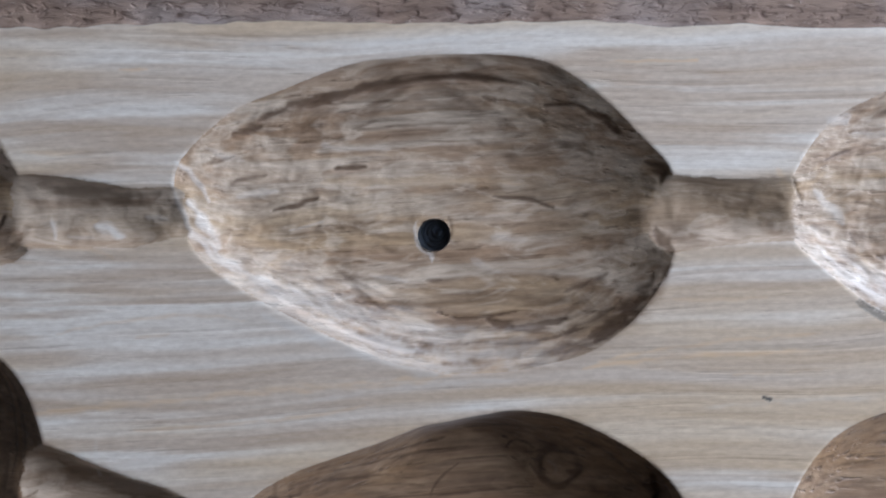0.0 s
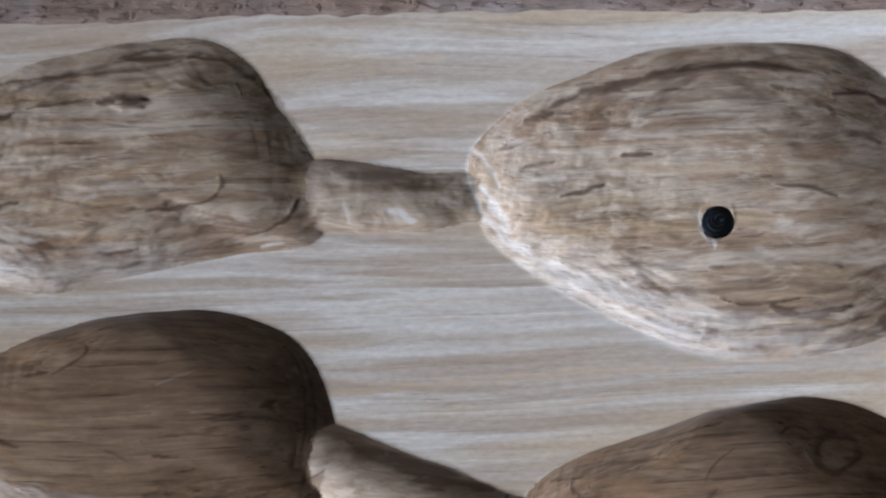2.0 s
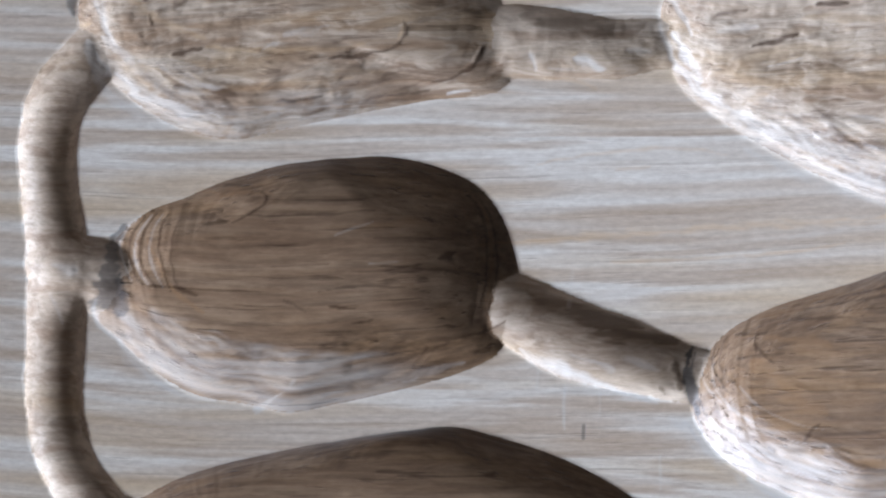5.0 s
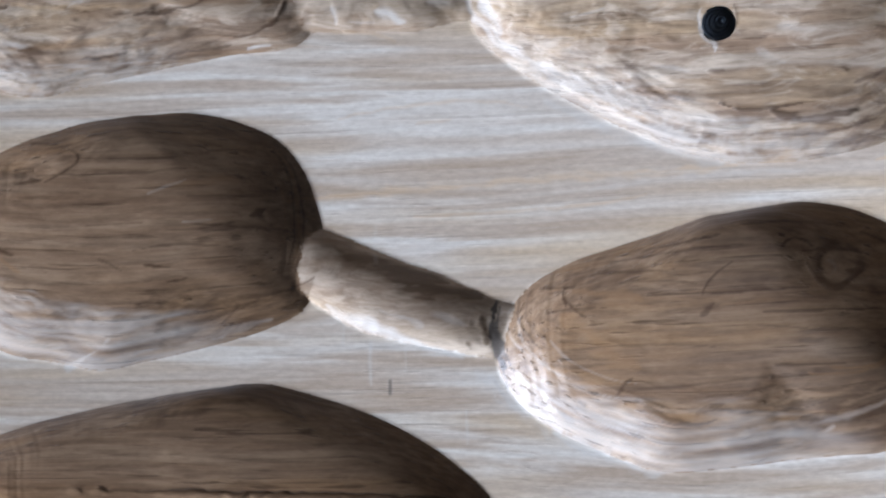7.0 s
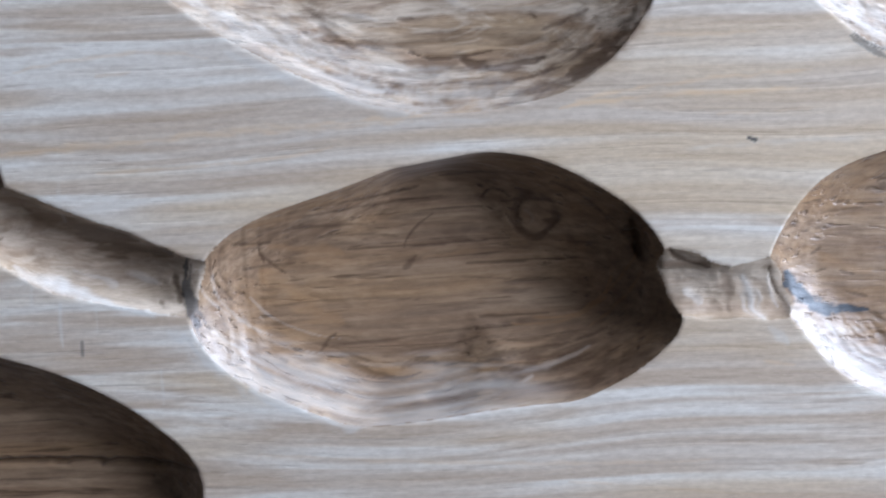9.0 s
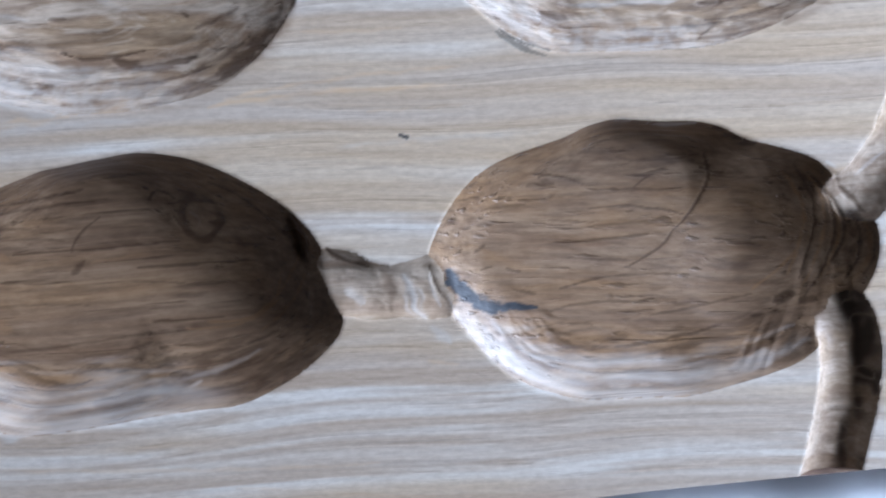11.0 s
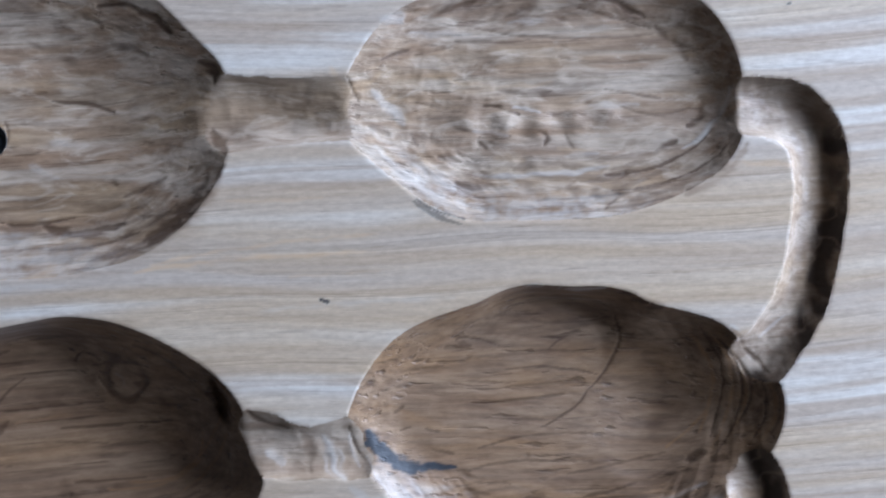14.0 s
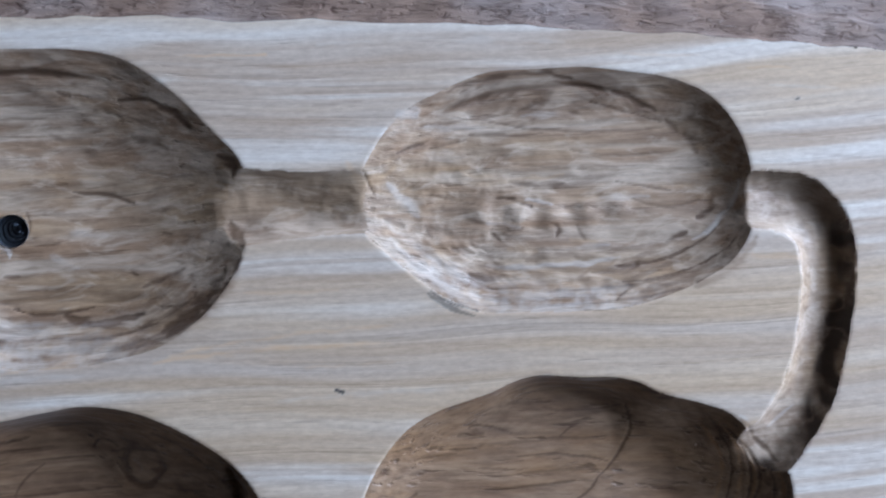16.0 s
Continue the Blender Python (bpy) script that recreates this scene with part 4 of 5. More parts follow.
torn((-96.2, -25.4), (-95.7, -26.0), (-95.1, -26.5), 0.27, 0.7)
torn((-96.6, -28.7), (-96.2, -29.0), (-95.8, -29.4), 0.27, 0.7)
# the wall under it: pale fuzz, with its bright light painted in
tuft((-96.9, -30.6), (-89.5, -37.7), (-79.9, -40.7), 1.0, 0.7)
tuft((-79.2, -42.9), (-76.2, -41.3), (-74.7, -39.5), 0.73, 0.95)
tuft((-83.5, -37.9), (-77.6, -38.8), (-72.5, -38.3), 0.67, 0.6)
tuft((-73.2, -41.6), (-65.9, -40.1), (-53.0, -36.0), 0.47, 0.45)
tuft((-61.6, -39.1), (-60.1, -38.7), (-58.7, -38.3), 0.4, 0.6)
torn((-74.7, -37.3), (-65.9, -36.3), (-55.9, -34.6), 0.17, 0.4)
torn((-92.5, -36.3), (-91.7, -36.7), (-91.0, -37.0), 0.17, 0.6)
tuft((-96.9, -34.2), (-91.0, -39.9), (-83.6, -41.9), 0.4, 0.7)
# the deep hollow with the ring
torn((-20.4, -31.8), (-18.3, -31.8), (-16.2, -31.7), 0.13, 0.75)
cut((-17.5, -31.4), (-17.6, -32.8), (-17.2, -34.3), 0.13, 0.7)
cut((-17.6, -32.9), (-16.2, -34.7), (-14.7, -35.7), 0.1, 0.6)
torn((-19.7, -35.0), (-16.6, -34.7), (-13.5, -34.5), 0.13, 0.5)
torn((-8.0, -27.0), (-1.9, -25.9), (1.5, -25.1), 0.17, 0.55)
torn((-13.5, -30.0), (-8.7, -29.8), (-3.9, -29.6), 0.1, 0.5)
torn((-7.3, -32.8), (1.6, -32.4), (12.5, -31.5), 0.17, 0.65)
torn((7.1, -34.7), (15.2, -34.3), (22.0, -33.8), 0.13, 0.55)
torn((8.6, -41.3), (14.0, -41.1), (17.4, -40.8), 0.13, 0.55)
torn((-5.2, -48.5), (-1.7, -48.8), (1.8, -48.0), 0.17, 0.65)
torn((0.4, -45.3), (4.5, -44.9), (8.9, -43.8), 0.2, 0.4)
torn((9.0, -26.6), (10.3, -25.4), (12.5, -26.4), 0.17, 0.75)
cut((-0.4, -32.8), (0.6, -30.6), (3.1, -28.5), 0.13, 0.55)
torn((-0.6, -35.4), (0.2, -34.5), (0.9, -33.7), 0.27, 0.5)
torn((-10.7, -45.5), (-9.8, -44.3), (-8.8, -43.2), 0.23, 0.55)
torn((11.4, -26.9), (15.1, -26.5), (17.8, -26.9), 0.27, 0.7)
torn((26.2, -28.7), (26.8, -31.1), (27.2, -33.4), 0.6, 1.0)
torn((-12.1, -28.6), (-5.3, -27.5), (4.2, -26.4), 0.13, 0.4)
torn((-1.8, -36.8), (5.7, -36.4), (12.6, -36.7), 0.1, 0.35)
torn((-16.3, -39.7), (-8.0, -39.0), (1.7, -39.2), 0.1, 0.35)
torn((-10.7, -31.3), (-5.2, -31.0), (-1.1, -31.3), 0.1, 0.35)
torn((1.5, -24.4), (8.3, -23.4), (15.0, -23.7), 0.13, 0.4)
torn((-9.3, -44.7), (-1.0, -43.9), (8.6, -42.6), 0.13, 0.4)
torn((0.4, -46.6), (7.3, -46.9), (15.5, -45.0), 0.17, 0.45)
torn((12.7, -45.0), (18.9, -44.3), (24.3, -42.1), 0.2, 0.4)
torn((17.0, -24.3), (21.1, -26.3), (24.6, -29.7), 0.2, 0.5)
torn((4.3, -29.9), (6.3, -29.7), (8.4, -29.5), 0.13, 0.4)
torn((18.6, -31.8), (20.9, -31.8), (23.3, -31.8), 0.13, 0.35)
tuft((14.1, -27.9), (15.2, -28.8), (14.8, -29.9), 0.27, 0.2)
cut((11.9, -28.3), (14.6, -31.2), (17.7, -29.4), 0.23, 0.9)
torn((16.3, -29.2), (17.3, -29.2), (18.2, -29.2), 0.23, 0.8)
warm((24.0, -38.3), (27.0, -33.4), (27.8, -29.7), 0.23, 0.9)
warm((15.4, -41.5), (22.2, -40.0), (24.7, -35.2), 0.23, 0.9)
warm((12.7, -42.2), (19.5, -41.5), (24.2, -38.6), 0.23, 0.8)
warm((22.2, -42.1), (25.5, -39.3), (27.8, -35.2), 0.23, 0.8)
warm((-17.6, -35.6), (-12.1, -39.7), (-8.0, -41.8), 1.33, 0.45)
warm((-16.2, -32.2), (-12.1, -32.8), (-8.0, -33.4), 0.87, 0.45)
warm((-19.0, -29.7), (-15.5, -29.1), (-12.1, -28.6), 0.47, 0.4)
warm((1.6, -34.0), (5.0, -33.6), (8.4, -33.3), 0.53, 0.3)
# burns that also paint in the shade of the right end
burn((14.0, -41.9), (20.8, -41.4), (26.5, -38.6), 1.87, 0.55)
burn((17.8, -30.4), (23.0, -33.1), (25.2, -37.9), 1.67, 0.45)
burn((20.5, -27.0), (22.2, -28.4), (23.9, -29.7), 1.33, 0.35)
cut((-22.4, -32.1), (-22.8, -35.6), (-19.8, -39.8), 0.13, 0.6)
cut((-21.4, -32.1), (-21.8, -35.6), (-19.0, -38.7), 0.1, 0.4)
tuft((-23.5, -33.2), (-23.8, -37.7), (-19.1, -42.2), 0.13, 0.6)
tuft((-22.8, -34.9), (-21.5, -39.8), (-16.3, -43.4), 0.13, 0.55)
tuft((-19.0, -38.4), (-14.9, -42.0), (-8.0, -44.0), 0.17, 0.45)
tuft((-20.4, -39.8), (-16.3, -44.0), (-9.3, -45.7), 0.17, 0.4)
# its torn left end, and its fuzzy lower wall painted bright as lit
iron((-25.3, -34.0), (-25.3, -38.1), (-23.2, -41.9), 0.2, 0.6)
torn((-27.6, -35.3), (-27.1, -36.7), (-26.6, -38.6), 0.37, 0.65)
torn((-20.7, -45.5), (-20.1, -45.9), (-19.4, -46.2), 0.2, 0.8)
torn((-18.0, -46.6), (-17.0, -47.6), (-15.9, -48.5), 0.23, 0.85)
torn((-15.5, -45.9), (-15.0, -46.2), (-14.6, -46.4), 0.17, 0.7)
torn((-22.9, -43.5), (-22.4, -43.8), (-21.9, -44.1), 0.17, 0.7)
torn((-25.7, -42.9), (-25.0, -44.0), (-24.3, -45.0), 0.17, 0.5)
tuft((-26.4, -42.6), (-18.8, -48.4), (-6.5, -53.6), 1.13, 0.8)
tuft((-7.5, -53.8), (-5.8, -53.5), (-4.1, -52.8), 0.6, 0.95)
tuft((-12.0, -49.1), (-3.7, -51.4), (8.5, -48.1), 0.87, 0.5)
tuft((-22.9, -42.2), (-16.1, -47.0), (-7.8, -49.7), 0.47, 0.6)
tuft((-3.7, -52.8), (5.8, -51.3), (15.3, -48.0), 0.47, 0.5)
tuft((8.5, -48.1), (15.3, -47.3), (21.9, -44.5), 0.4, 0.35)
# the deep hollow with the blue-black streak
torn((55.1, -24.4), (57.1, -24.1), (60.5, -25.2), 0.17, 0.6)
torn((45.7, -26.7), (47.0, -26.6), (48.4, -26.5), 0.17, 0.55)
torn((53.8, -25.4), (55.4, -25.3), (57.1, -25.3), 0.27, 0.45)
torn((60.5, -28.3), (65.9, -27.9), (72.7, -29.0), 0.13, 0.55)
torn((55.0, -32.2), (60.4, -31.9), (68.6, -31.3), 0.13, 0.5)
torn((57.7, -37.6), (65.1, -36.1), (73.3, -36.5), 0.17, 0.55)
torn((56.3, -40.3), (61.7, -39.4), (71.9, -39.5), 0.13, 0.45)
torn((54.9, -42.0), (59.6, -41.7), (61.7, -42.0), 0.17, 0.45)
torn((61.6, -44.5), (68.4, -44.3), (77.3, -42.1), 0.2, 0.55)
torn((79.4, -45.2), (81.4, -44.5), (82.8, -43.8), 0.3, 0.85)
torn((83.4, -39.6), (84.4, -39.0), (85.4, -38.4), 0.37, 0.95)
torn((86.0, -39.5), (86.7, -39.1), (87.5, -38.7), 0.37, 0.95)
cut((66.6, -25.6), (67.7, -24.8), (68.9, -24.1), 0.1, 0.55)
torn((60.5, -26.1), (65.9, -25.9), (72.7, -26.3), 0.1, 0.4)
cut((74.5, -21.6), (74.8, -26.3), (71.3, -31.0), 0.2, 1.0)
cut((71.4, -30.9), (69.2, -33.3), (65.5, -35.2), 0.13, 0.85)
torn((74.8, -18.7), (76.9, -19.6), (79.7, -20.7), 0.37, 0.65)
torn((47.6, -33.1), (48.2, -32.6), (48.7, -32.0), 0.3, 0.55)
torn((44.3, -29.4), (44.8, -29.2), (45.4, -28.9), 0.27, 0.5)
torn((51.3, -34.9), (52.2, -35.2), (53.1, -35.4), 0.2, 0.55)
torn((48.3, -35.1), (49.0, -34.9), (49.7, -34.7), 0.2, 0.5)
torn((58.4, -33.8), (65.8, -34.3), (72.6, -34.1), 0.1, 0.4)
torn((61.8, -30.2), (68.6, -29.9), (74.7, -30.4), 0.1, 0.4)
torn((48.3, -28.0), (51.0, -27.7), (53.7, -27.5), 0.13, 0.4)
torn((75.5, -24.3), (79.6, -24.7), (83.3, -24.4), 0.17, 0.45)
torn((76.1, -32.4), (79.1, -32.6), (82.2, -32.9), 0.13, 0.4)
torn((68.5, -41.1), (75.3, -39.9), (80.8, -38.6), 0.13, 0.45)
torn((52.2, -44.2), (61.6, -46.2), (71.8, -44.7), 0.13, 0.4)
torn((63.9, -22.1), (69.3, -22.5), (74.1, -21.9), 0.13, 0.35)
torn((56.4, -29.4), (59.1, -29.6), (61.8, -29.8), 0.1, 0.35)
torn((52.3, -37.5), (53.6, -37.8), (54.9, -38.2), 0.13, 0.5)
cut((86.4, -24.4), (89.8, -31.3), (86.4, -38.7), 0.17, 0.6)
cut((88.5, -26.5), (90.7, -30.6), (89.4, -34.7), 0.27, 0.85)
cut((91.2, -28.6), (92.4, -32.7), (90.6, -36.7), 0.17, 0.55)
cut((84.4, -23.0), (87.6, -29.9), (86.0, -36.7), 0.17, 0.6)
cut((92.9, -30.0), (93.8, -32.7), (92.5, -36.1), 0.13, 0.4)
warm((85.6, -23.7), (88.7, -30.6), (86.2, -37.7), 0.23, 0.95)
warm((87.5, -25.1), (90.2, -30.9), (88.0, -36.7), 0.2, 0.85)
warm((80.8, -38.1), (84.3, -35.4), (86.5, -32.6), 0.27, 0.95)
warm((83.3, -23.7), (86.5, -29.9), (84.9, -36.3), 0.27, 0.85)
warm((91.9, -28.6), (93.3, -32.7), (91.5, -36.8), 0.33, 0.6)
warm((47.0, -32.0), (51.0, -34.1), (55.0, -34.8), 0.67, 0.4)
# burn and the right wall's shadow, painted as one
burn((78.2, -26.4), (81.2, -31.5), (78.8, -37.2), 1.87, 0.75)
torn((87.8, -23.1), (90.0, -25.8), (92.7, -28.6), 0.3, 0.8)
# chipped fibres on its upper rim
tuft((67.2, -18.2), (69.5, -18.4), (72.8, -18.3), 0.13, 0.9)
tuft((63.6, -17.9), (64.6, -17.9), (65.6, -18.0), 0.1, 0.6)
warm((53.7, -21.0), (54.8, -20.8), (56.0, -20.6), 0.17, 0.5)
tuft((87.5, -22.7), (88.2, -23.1), (88.8, -23.4), 0.17, 0.7)
tuft((91.5, -24.5), (93.2, -23.1), (94.9, -21.8), 0.2, 0.4)
# its fuzzy lower wall, painted pale as lit, with the rim's highlight
tuft((44.2, -37.3), (49.5, -44.7), (58.8, -50.3), 0.3, 0.6)
tuft((49.5, -44.1), (58.1, -47.9), (68.2, -48.1), 1.13, 0.5)
tuft((68.2, -48.0), (78.4, -46.7), (86.6, -43.4), 0.87, 0.55)
tuft((73.6, -45.8), (79.1, -44.5), (85.2, -41.9), 0.33, 0.4)
torn((54.8, -46.1), (64.2, -47.6), (75.0, -46.1), 0.1, 0.35)
torn((58.8, -48.5), (66.8, -49.1), (75.0, -48.1), 0.1, 0.3)
torn((80.5, -41.2), (82.2, -40.9), (83.9, -40.6), 0.2, 0.4)
# fuzz and dark patches in the grooves
tuft((-46.1, 2.2), (-45.6, 0.9), (-45.2, -0.5), 0.73, 0.7)
tuft((-40.7, 1.1), (-39.0, 0.5), (-37.2, -0.0), 0.8, 0.85)
tuft((-34.5, 2.1), (-33.1, 1.9), (-31.7, 1.8), 0.4, 0.6)
tuft((-43.8, -0.1), (-42.2, -0.3), (-40.7, -0.4), 0.33, 0.6)
# shade of the first groove's upper half, painted brown
torn((-47.0, 6.0), (-40.1, 4.7), (-32.5, 4.5), 0.73, 0.5)
torn((-51.0, -2.0), (-49.3, -0.2), (-49.0, 0.8), 0.47, 0.35)
tuft((-105.7, -25.4), (-104.2, -26.1), (-102.8, -26.8), 1.0, 0.6)
tuft((-106.0, -29.0), (-105.1, -31.1), (-104.2, -33.2), 0.47, 0.4)
torn((-106.4, -13.4), (-105.0, -14.8), (-103.6, -16.2), 1.0, 0.25)
torn((-105.6, -35.3), (-104.2, -36.0), (-102.7, -36.7), 0.87, 0.35)
# the groove between the deep hollows, its upper wall's brown shade painted in
tuft((-46.4, -34.2), (-38.7, -37.5), (-29.7, -40.1), 0.53, 0.95)
torn((-38.8, -30.9), (-34.0, -32.3), (-27.8, -32.3), 0.8, 0.75)
torn((-27.7, -35.8), (-27.3, -36.5), (-26.9, -37.1), 0.43, 0.8)
tuft((-40.1, -35.1), (-37.3, -35.9), (-34.6, -36.7), 0.6, 0.5)
iron((-26.0, -37.1), (-24.9, -40.5), (-24.0, -44.0), 0.27, 0.5)
tuft((-27.9, -41.7), (-27.2, -42.5), (-26.5, -43.4), 0.6, 0.8)
torn((-29.0, -38.6), (-28.7, -39.0), (-28.3, -39.4), 0.27, 0.6)
torn((-45.8, -27.2), (-39.5, -29.5), (-31.9, -31.0), 0.67, 0.6)
tuft((-33.9, -35.2), (-31.5, -35.9), (-29.1, -36.5), 0.47, 0.5)
# the short groove
# a shadow patch painted across it
torn((36.6, -34.7), (37.4, -37.1), (37.8, -39.4), 0.53, 0.5)
tuft((39.3, -35.7), (40.4, -37.8), (41.4, -40.1), 1.13, 0.7)
tuft((42.3, -35.1), (42.7, -37.1), (43.7, -39.1), 0.33, 0.5)
torn((30.6, -31.7), (32.1, -33.2), (35.5, -34.2), 0.27, 0.8)
tuft((32.5, -37.0), (33.6, -37.7), (34.8, -38.4), 0.8, 0.4)
tuft((42.1, -41.1), (43.4, -42.1), (44.8, -43.2), 0.47, 0.7)
torn((42.3, -33.8), (43.0, -36.4), (44.3, -38.4), 0.13, 0.7)
# streaks of the sanded face
warm((19.5, 20.5), (28.9, 20.6), (30.9, 20.8), 0.2, 0.9)
warm((-37.2, 19.5), (-35.5, 19.6), (-33.7, 19.7), 0.2, 0.8)
warm((-51.6, -21.6), (-24.7, -19.1), (2.2, -16.7), 0.53, 0.55)
warm((-35.4, -12.3), (-33.4, -12.0), (-31.4, -11.7), 0.27, 0.4)
tuft((-27.9, 22.1), (-4.5, 22.8), (15.5, 22.5), 0.53, 0.4)
warm((-51.5, -1.6), (-44.7, -1.3), (-38.0, -2.6), 0.33, 0.4)
warm((-48.7, 9.8), (-44.7, 9.6), (-40.6, 9.5), 0.27, 0.4)
torn((-36.0, -0.9), (-33.7, -0.7), (-31.3, -0.6), 0.13, 0.25)
torn((-21.9, -6.3), (-19.3, -6.9), (-16.6, -7.6), 0.17, 0.3)
warm((-44.8, -11.7), (-31.4, -9.6), (-22.0, -10.3), 0.27, 0.4)
torn((-46.0, 14.8), (-41.9, 15.3), (-37.9, 15.8), 0.1, 0.25)
# streaks near the grooves
warm((17.7, -15.8), (29.2, -14.5), (45.8, -13.7), 0.4, 0.8)
warm((-35.6, -23.3), (-19.2, -22.0), (-8.1, -20.2), 0.3, 0.5)
torn((31.2, -23.2), (34.8, -23.0), (38.3, -22.8), 0.17, 0.3)
torn((32.1, -41.6), (35.2, -41.6), (38.3, -41.7), 0.17, 0.3)
tuft((31.8, -20.5), (42.1, -19.7), (54.8, -19.2), 0.47, 0.35)
warm((42.0, -45.1), (43.9, -45.4), (45.9, -45.7), 0.33, 0.5)
warm((-17.6, -57.0), (9.4, -57.8), (36.2, -57.3), 0.3, 0.35)
warm((-34.0, -19.3), (-15.8, -18.5), (1.0, -17.4), 0.27, 0.35)
tuft((-15.9, -20.1), (-2.9, -18.0), (10.0, -17.2), 0.4, 0.3)
torn((56.0, -51.5), (59.3, -51.4), (62.6, -51.3), 0.1, 0.25)
warm((19.5, -60.0), (29.6, -60.7), (43.0, -61.5), 0.27, 0.35)
torn((45.1, -13.2), (46.4, -13.1), (47.6, -13.0), 0.13, 0.35)
# streaks by the bent groove
warm((21.8, 20.5), (26.5, 20.6), (31.1, 20.8), 0.2, 0.9)
warm((88.9, 19.1), (91.7, 19.3), (94.5, 19.1), 0.23, 0.7)
warm((18.4, -15.6), (28.3, -13.4), (46.4, -11.5), 0.33, 0.6)
torn((36.5, 14.6), (39.5, 14.9), (42.5, 15.1), 0.2, 0.35)
warm((28.3, -7.7), (34.0, -7.6), (39.7, -7.4), 0.27, 0.4)
torn((76.2, -10.9), (78.2, -11.0), (80.3, -11.0), 0.1, 0.45)
torn((83.0, -11.3), (83.7, -11.4), (84.4, -11.4), 0.1, 0.4)
torn((80.9, -16.5), (82.0, -16.6), (83.0, -16.6), 0.1, 0.5)
warm((73.8, 20.8), (78.6, 20.7), (83.4, 20.5), 0.27, 0.4)
tuft((91.7, 17.1), (95.8, 16.9), (100.0, 16.7), 0.27, 0.4)
torn((91.6, 11.3), (96.4, 10.9), (101.3, 10.5), 0.1, 0.35)
torn((95.7, 8.8), (99.9, 8.5), (104.0, 8.1), 0.1, 0.3)
warm((89.3, -3.4), (92.4, -3.6), (95.5, -3.8), 0.67, 0.5)
warm((35.6, -16.5), (41.0, -16.2), (46.3, -15.9), 0.27, 0.35)
torn((27.0, -5.0), (30.7, -5.3), (34.3, -5.6), 0.17, 0.3)
tuft((37.2, 21.9), (53.3, 22.5), (67.0, 22.2), 0.47, 0.35)


def stroke_fields(x, y):
    """Strength of every kind of mark at each place."""
    fields = {kind: np.zeros_like(x) for kind in ("torn", "cut", "tuft", "warm", "iron", "burn")}
    for k, (kind, a, b, c, half, much) in enumerate(STROKES):
        u = np.linspace(0, 1, 9)[:, None]
        mid = 2 * np.array(b) - 0.5 * (np.array(a) + np.array(c))
        line = (1 - u) ** 2 * np.array(a) + 2 * u * (1 - u) * mid + u**2 * np.array(c)
        pad = 2.2 * half + 0.5
        reach = math.hypot(c[0] - a[0], c[1] - a[1])
        (x0, y0), (x1, y1) = line.min(0) - pad, line.max(0) + pad
        near = np.nonzero((x > x0) & (x < x1) & (y > y0) & (y < y1))
        sx, sy = x[near], y[near]
        soft = 0.28 if kind == "cut" else 0.5
        sway = 0.5 * half if kind in ("tuft", "warm", "burn", "torn") else 0.15
        px_ = sx + sway * vnoise(sx / 2.1, sy / 1.3, 131)
        py_ = sy + sway * vnoise(sx / 1.7, sy / 1.1, 132)
        best, along = np.full(sx.shape, 1e9), np.zeros_like(sx)
        for i in range(8):
            (ax, ay), (bx, by) = line[i], line[i + 1]
            dx, dy = bx - ax, by - ay
            v = np.clip(((px_ - ax) * dx + (py_ - ay) * dy) / (dx * dx + dy * dy + 1e-9), 0, 1)
            d = np.hypot(px_ - ax - v * dx, py_ - ay - v * dy)
            along = np.where(d < best, (i + v) / 8, along)
            best = np.minimum(best, d)
        taper = half * (0.35 + 0.65 * np.sqrt(np.clip(4 * along * (1 - along), 0, 1)))
        streaky = fbm(sx / 3.2, sy / 0.55, 133 + k % 5, 3, 0.6) if kind != "tuft" else fbm(along * reach / 3.0, best / 0.5 + 7 * k, 141, 3, 0.6)
        if kind == "cut":
            streaky = 0.3 * streaky
        value = much * ease((1.25 - best / taper + soft * streaky) / ((1.15 if half > 0.24 else 0.8) if kind in ("torn", "cut", "iron") else 1.4))
        fields[kind][near] = np.maximum(fields[kind][near], value)
    return fields


STEP = 0.2
XL, XR, YT = -127.0, 124.0, 44.0
nx = int((XR - XL) / STEP) + 1
ny = int((YT + 70) / STEP) + 1
gx = np.linspace(XL, XR, nx)[None, :].repeat(ny, 0)
low = lower_edge(gx)
gy = YT - (YT - low) * np.linspace(0, 1, ny)[:, None]
# draw the points next to a rim onto it, so that rims run clean
_, kind0, edges0 = relief(gx, gy)
for e in edges0 + [gy - upper_edge(gx), np.hypot(gx - 0.05, gy) - HOLE_R]:
    near = np.abs(e) < 0.6 * STEP
    ex, ey = np.gradient(e, axis=1) / STEP, np.gradient(e, axis=0) / -STEP
    size = np.maximum(ex * ex + ey * ey, 0.25)
    gx = gx - np.where(near, e * ex / size, 0) * 0.9
    gy = gy - np.where(near, e * ey / size, 0) * 0.9
depth_all, kind_all, _ = relief(gx, gy)
quad_x = (gx[:-1, :-1] + gx[1:, 1:]) / 2
quad_y = (gy[:-1, :-1] + gy[1:, 1:]) / 2
_, quad_kind, _ = relief(quad_x, quad_y)
in_hole = np.hypot(quad_x - 0.05, quad_y) < HOLE_R
corner = np.arange(nx * ny).reshape(ny, nx)
quads = np.stack([corner[1:, :-1], corner[1:, 1:], corner[:-1, 1:], corner[:-1, :-1]], -1)
mark = stroke_fields(gx, gy)
cut_in = np.where(kind_all > 1, np.where((kind_all > 4) & (kind_all < 9), 0.5, 1.0), 0.08)
depth_all = depth_all + cut_in * (0.12 * mark["torn"] + 0.14 * mark["cut"] - 0.06 * mark["tuft"])
verts_all = np.stack([gx, gy, -depth_all], -1).reshape(-1, 3) * MM
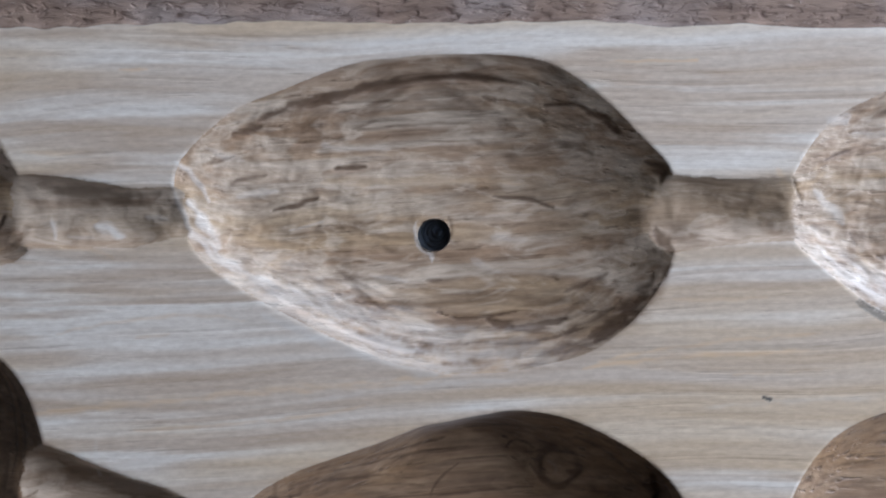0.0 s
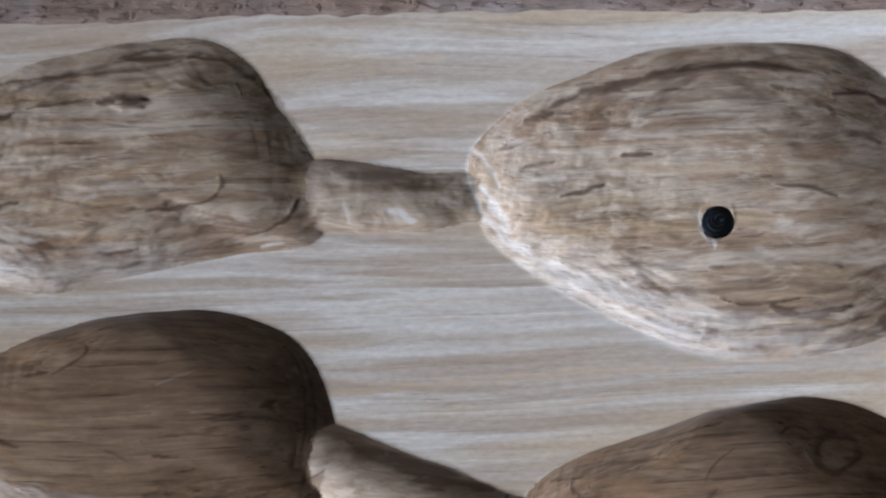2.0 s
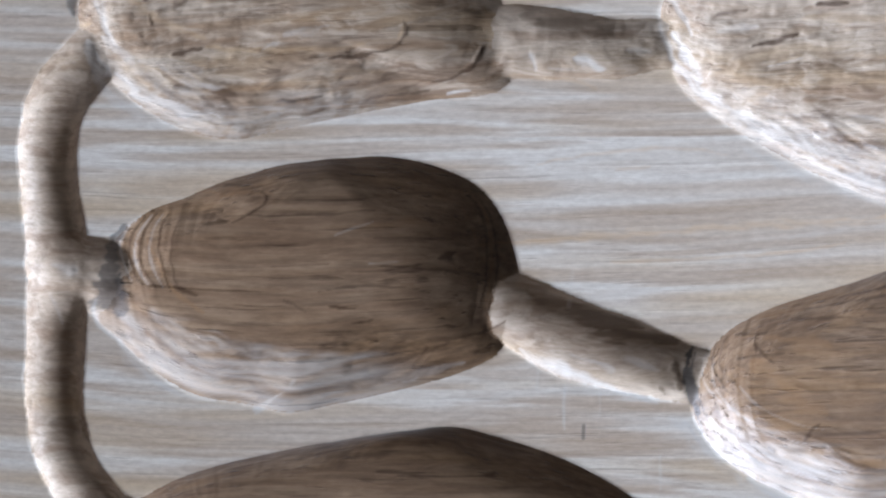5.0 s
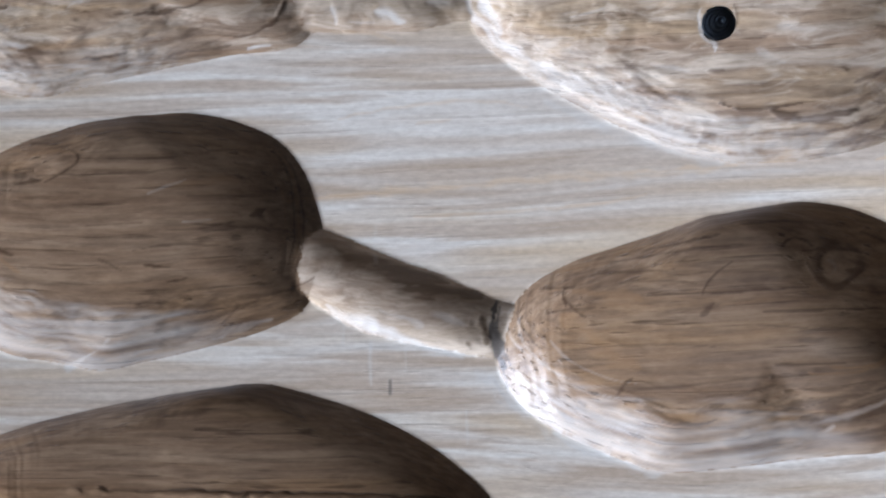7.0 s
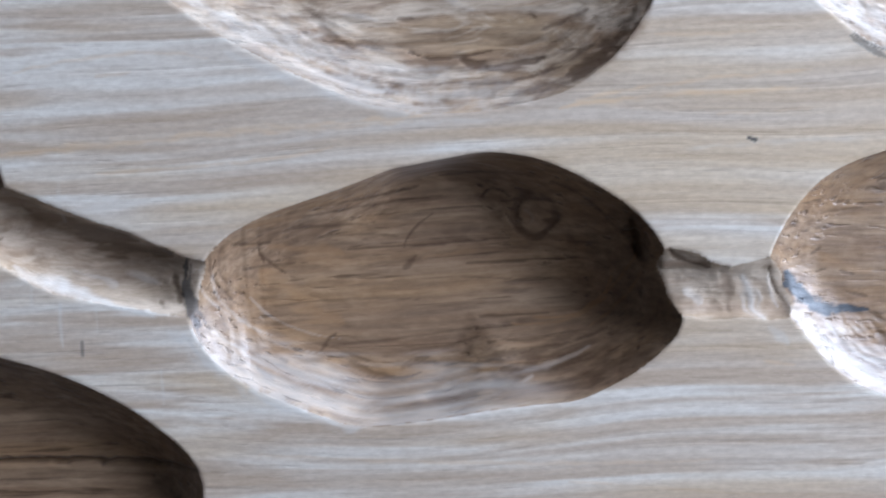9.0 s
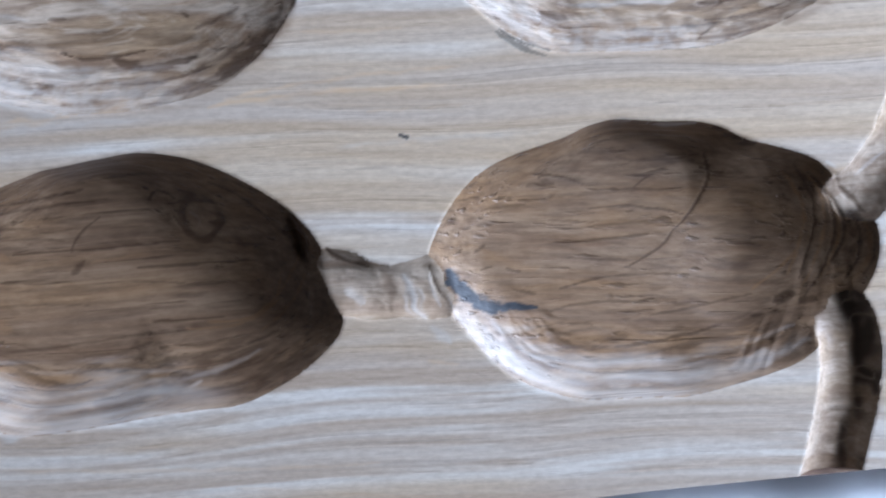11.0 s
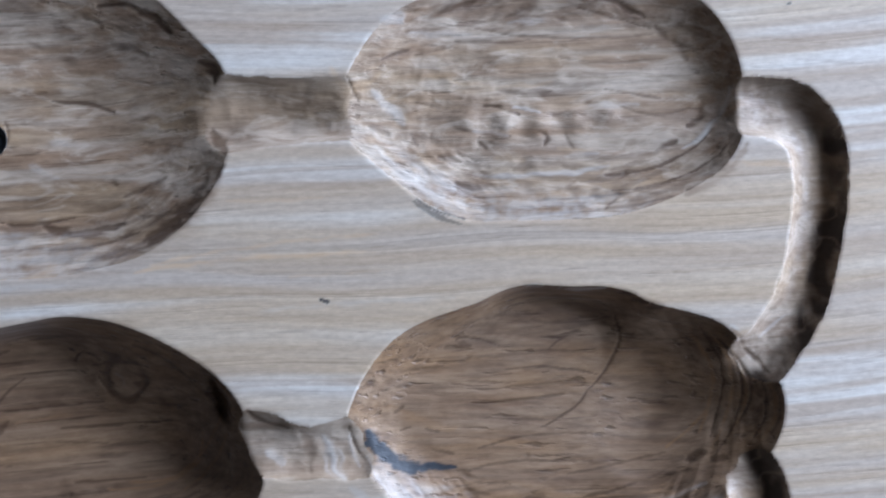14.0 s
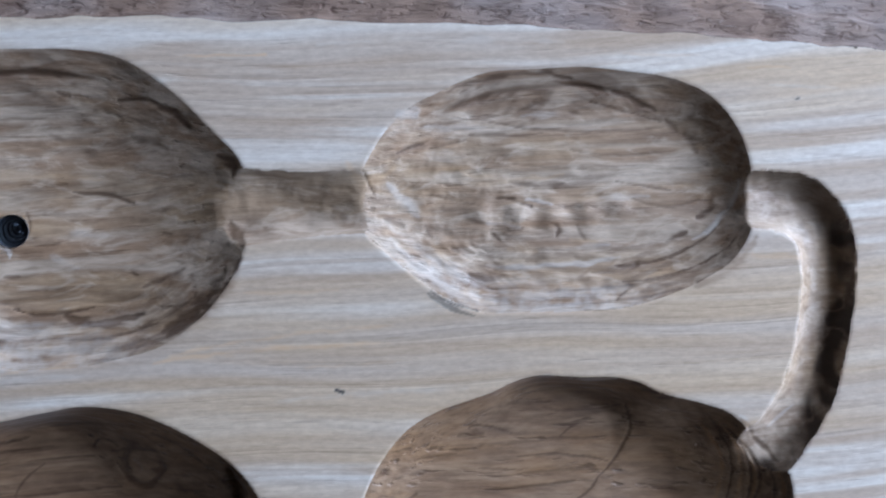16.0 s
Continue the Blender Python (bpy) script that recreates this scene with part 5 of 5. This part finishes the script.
stain_all = np.maximum(stain_at(gx, gy), mark["iron"]).ravel()
scorch_all = scorch_at(gx, gy).ravel()
scratch_lit_all = np.maximum(scratch_lit_at(gx, gy), np.where((kind_all > 4) & (kind_all < 9), 0.58, 0.78) * mark["tuft"]).ravel()
fibre_shade_all = np.clip(fibre_shade_at(gx, gy) * (1 - 0.5 * mark["tuft"]) + np.maximum(np.where((kind_all > 4) & (kind_all < 9), 1.7, 1.35) * mark["torn"], 1.7 * mark["cut"]) + 0.8 * mark["burn"], 0, 1).ravel()
warm_all = mark["warm"].ravel()


def relief_part(name, chosen, material, parent, label="", burnt=0.0):
    """One piece of the carved surface as a mesh of its own."""
    faces = quads[chosen]
    if not len(faces):
        return None
    used, index = np.unique(faces, return_inverse=True)
    me = bpy.data.meshes.new(name)
    me.vertices.add(len(used))
    me.vertices.foreach_set("co", verts_all[used].astype(np.float32).ravel())
    me.loops.add(faces.size)
    me.loops.foreach_set("vertex_index", index.astype(np.int32).ravel())
    me.polygons.add(len(faces))
    me.polygons.foreach_set("loop_start", np.arange(0, faces.size, 4, dtype=np.int32))
    for key, values in (("stain", stain_all), ("scorch", scorch_all * burnt), ("scratch_lit", scratch_lit_all), ("fibre_shade", fibre_shade_all), ("warm", warm_all)):
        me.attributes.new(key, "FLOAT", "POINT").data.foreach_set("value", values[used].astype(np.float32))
    me.update()
    me.validate()
    me.polygons.foreach_set("use_smooth", np.ones(len(me.polygons), dtype=bool))
    me.materials.append(material)
    ob = new(name, me)
    ob.parent = parent
    return tagged(ob, label)


board = tagged(new("carved_oak_board"), "pale oak board with carved hollows and grooves on white cloth", "wooden board")
relief_part("sanded_face", quad_kind == 0, SANDED, board, "pale sanded oak face with fine straight grain")
relief_part("waney_edge", quad_kind == 1, BARK, board, "rough brown inner bark along the waney edge")
for i in range(len(HOLLOWS)):
    rough = HOLLOWS[i].rough > 0.5
    relief_part("hollow", (quad_kind == 2 + i) & ~in_hole, TORN if rough else SMOOTH, board,
                "shallow carved hollow with torn pale fibres" if rough else "deep smooth brown carved hollow with cutter marks")
for i in range(len(TUNNELS)):
    relief_part("groove", quad_kind == 2 + len(HOLLOWS) + i, TUNNEL, board,
                "round-bottomed groove scorched dark along one wall" if TUNNELS[i].scorch else "round-bottomed pale carved groove", TUNNELS[i].scorch)


def board_body():
    """Sides and underside of the board, following its two long edges."""
    me = bpy.data.meshes.new("board_body")
    xs = np.linspace(XL, XR, 120)
    ring = [(x, YT, -float(relief(np.array([x]), np.array([YT]))[0][0])) for x in xs] + [(x, float(lower_edge(np.array([x]))[0]), -0.01) for x in xs[::-1]]
    tops = [(x * MM, y * MM, z * MM) for x, y, z in ring]
    lower = [(x * MM, (y - (0.6 if y < 0 else 0)) * MM, -BOARD_T) for x, y, z in ring]
    count = len(ring)
    faces = [(i, i + count, (i + 1) % count + count, (i + 1) % count) for i in range(count)] + [tuple(range(2 * count - 1, count - 1, -1))]
    me.from_pydata(tops + lower, [], faces)
    me.update()
    me.materials.append(BARK)
    ob = new("board_body", me)
    ob.parent = board
    return tagged(ob, "dark barky sides of the board")


board_body()


def hole_plug():
    """A black threaded plug sunk in the drilled hole: a tube wall and a coil of ridges at its foot."""
    bm = bmesh.new()
    rings, around = [], 40
    prof = [(HOLE_R + 0.02, -3.5), (HOLE_R, -4.3)]
    r = HOLE_R - 0.1
    while r > 0.25:
        prof += [(r, -4.8), (r - 0.12, -4.3), (r - 0.3, -4.8)]
        r -= 0.42
    for radius, z in prof:
        rings.append([bm.verts.new(((0.05 + 0.35 * (HOLE_R - radius) + radius * math.cos(a)) * MM, (0.3 * (HOLE_R - radius) + radius * math.sin(a)) * MM, (z + 0.35 * math.sin(a + 0.6) * (z < -4.25)) * MM)) for a in (2 * math.pi * k / around for k in range(around))])
    for a, b in zip(rings[:-1], rings[1:]):
        for k in range(around):
            bm.faces.new((a[k], a[(k + 1) % around], b[(k + 1) % around], b[k]))
    bm.faces.new(rings[-1])
    for f_ in bm.faces:
        f_.smooth = True
    return part("threaded_plug", bm, STEEL, board, "black threaded plug deep in a drilled hole")


hole_plug()


def cloth_sheet():
    """White cloth on the table, flat under the board and softly rucked beside it."""
    n = 170
    xs, ys = np.meshgrid(np.linspace(-300, 300, n), np.linspace(-220, 200, n))
    outside = ease((lower_edge(xs) - ys - 1.2) / 3.5)
    z = -24 - 1.15 + outside * (23.5 + 2.2 * fbm(xs / 22, ys / 14, 101, 4) + 0.9 * fbm(xs / 6, ys / 5, 105, 3)) * np.exp(-np.maximum(lower_edge(xs) - ys - 30, 0) / 40)
    bm = bmesh.new()
    vs = [bm.verts.new((x * MM, y * MM, h * MM)) for x, y, h in zip(xs.ravel(), ys.ravel(), z.ravel())]
    for j in range(n - 1):
        for i in range(n - 1):
            bm.faces.new((vs[j * n + i], vs[j * n + i + 1], vs[(j + 1) * n + i + 1], vs[(j + 1) * n + i])).smooth = True
    ob = part("cloth", bm, CLOTH)
    thick = ob.modifiers.new("thickness", "SOLIDIFY")
    thick.thickness, thick.offset = 0.0008, 1.0
    return tagged(ob, "white cotton cloth, softly rucked, spread on the table", "cloth")


cloth_sheet()
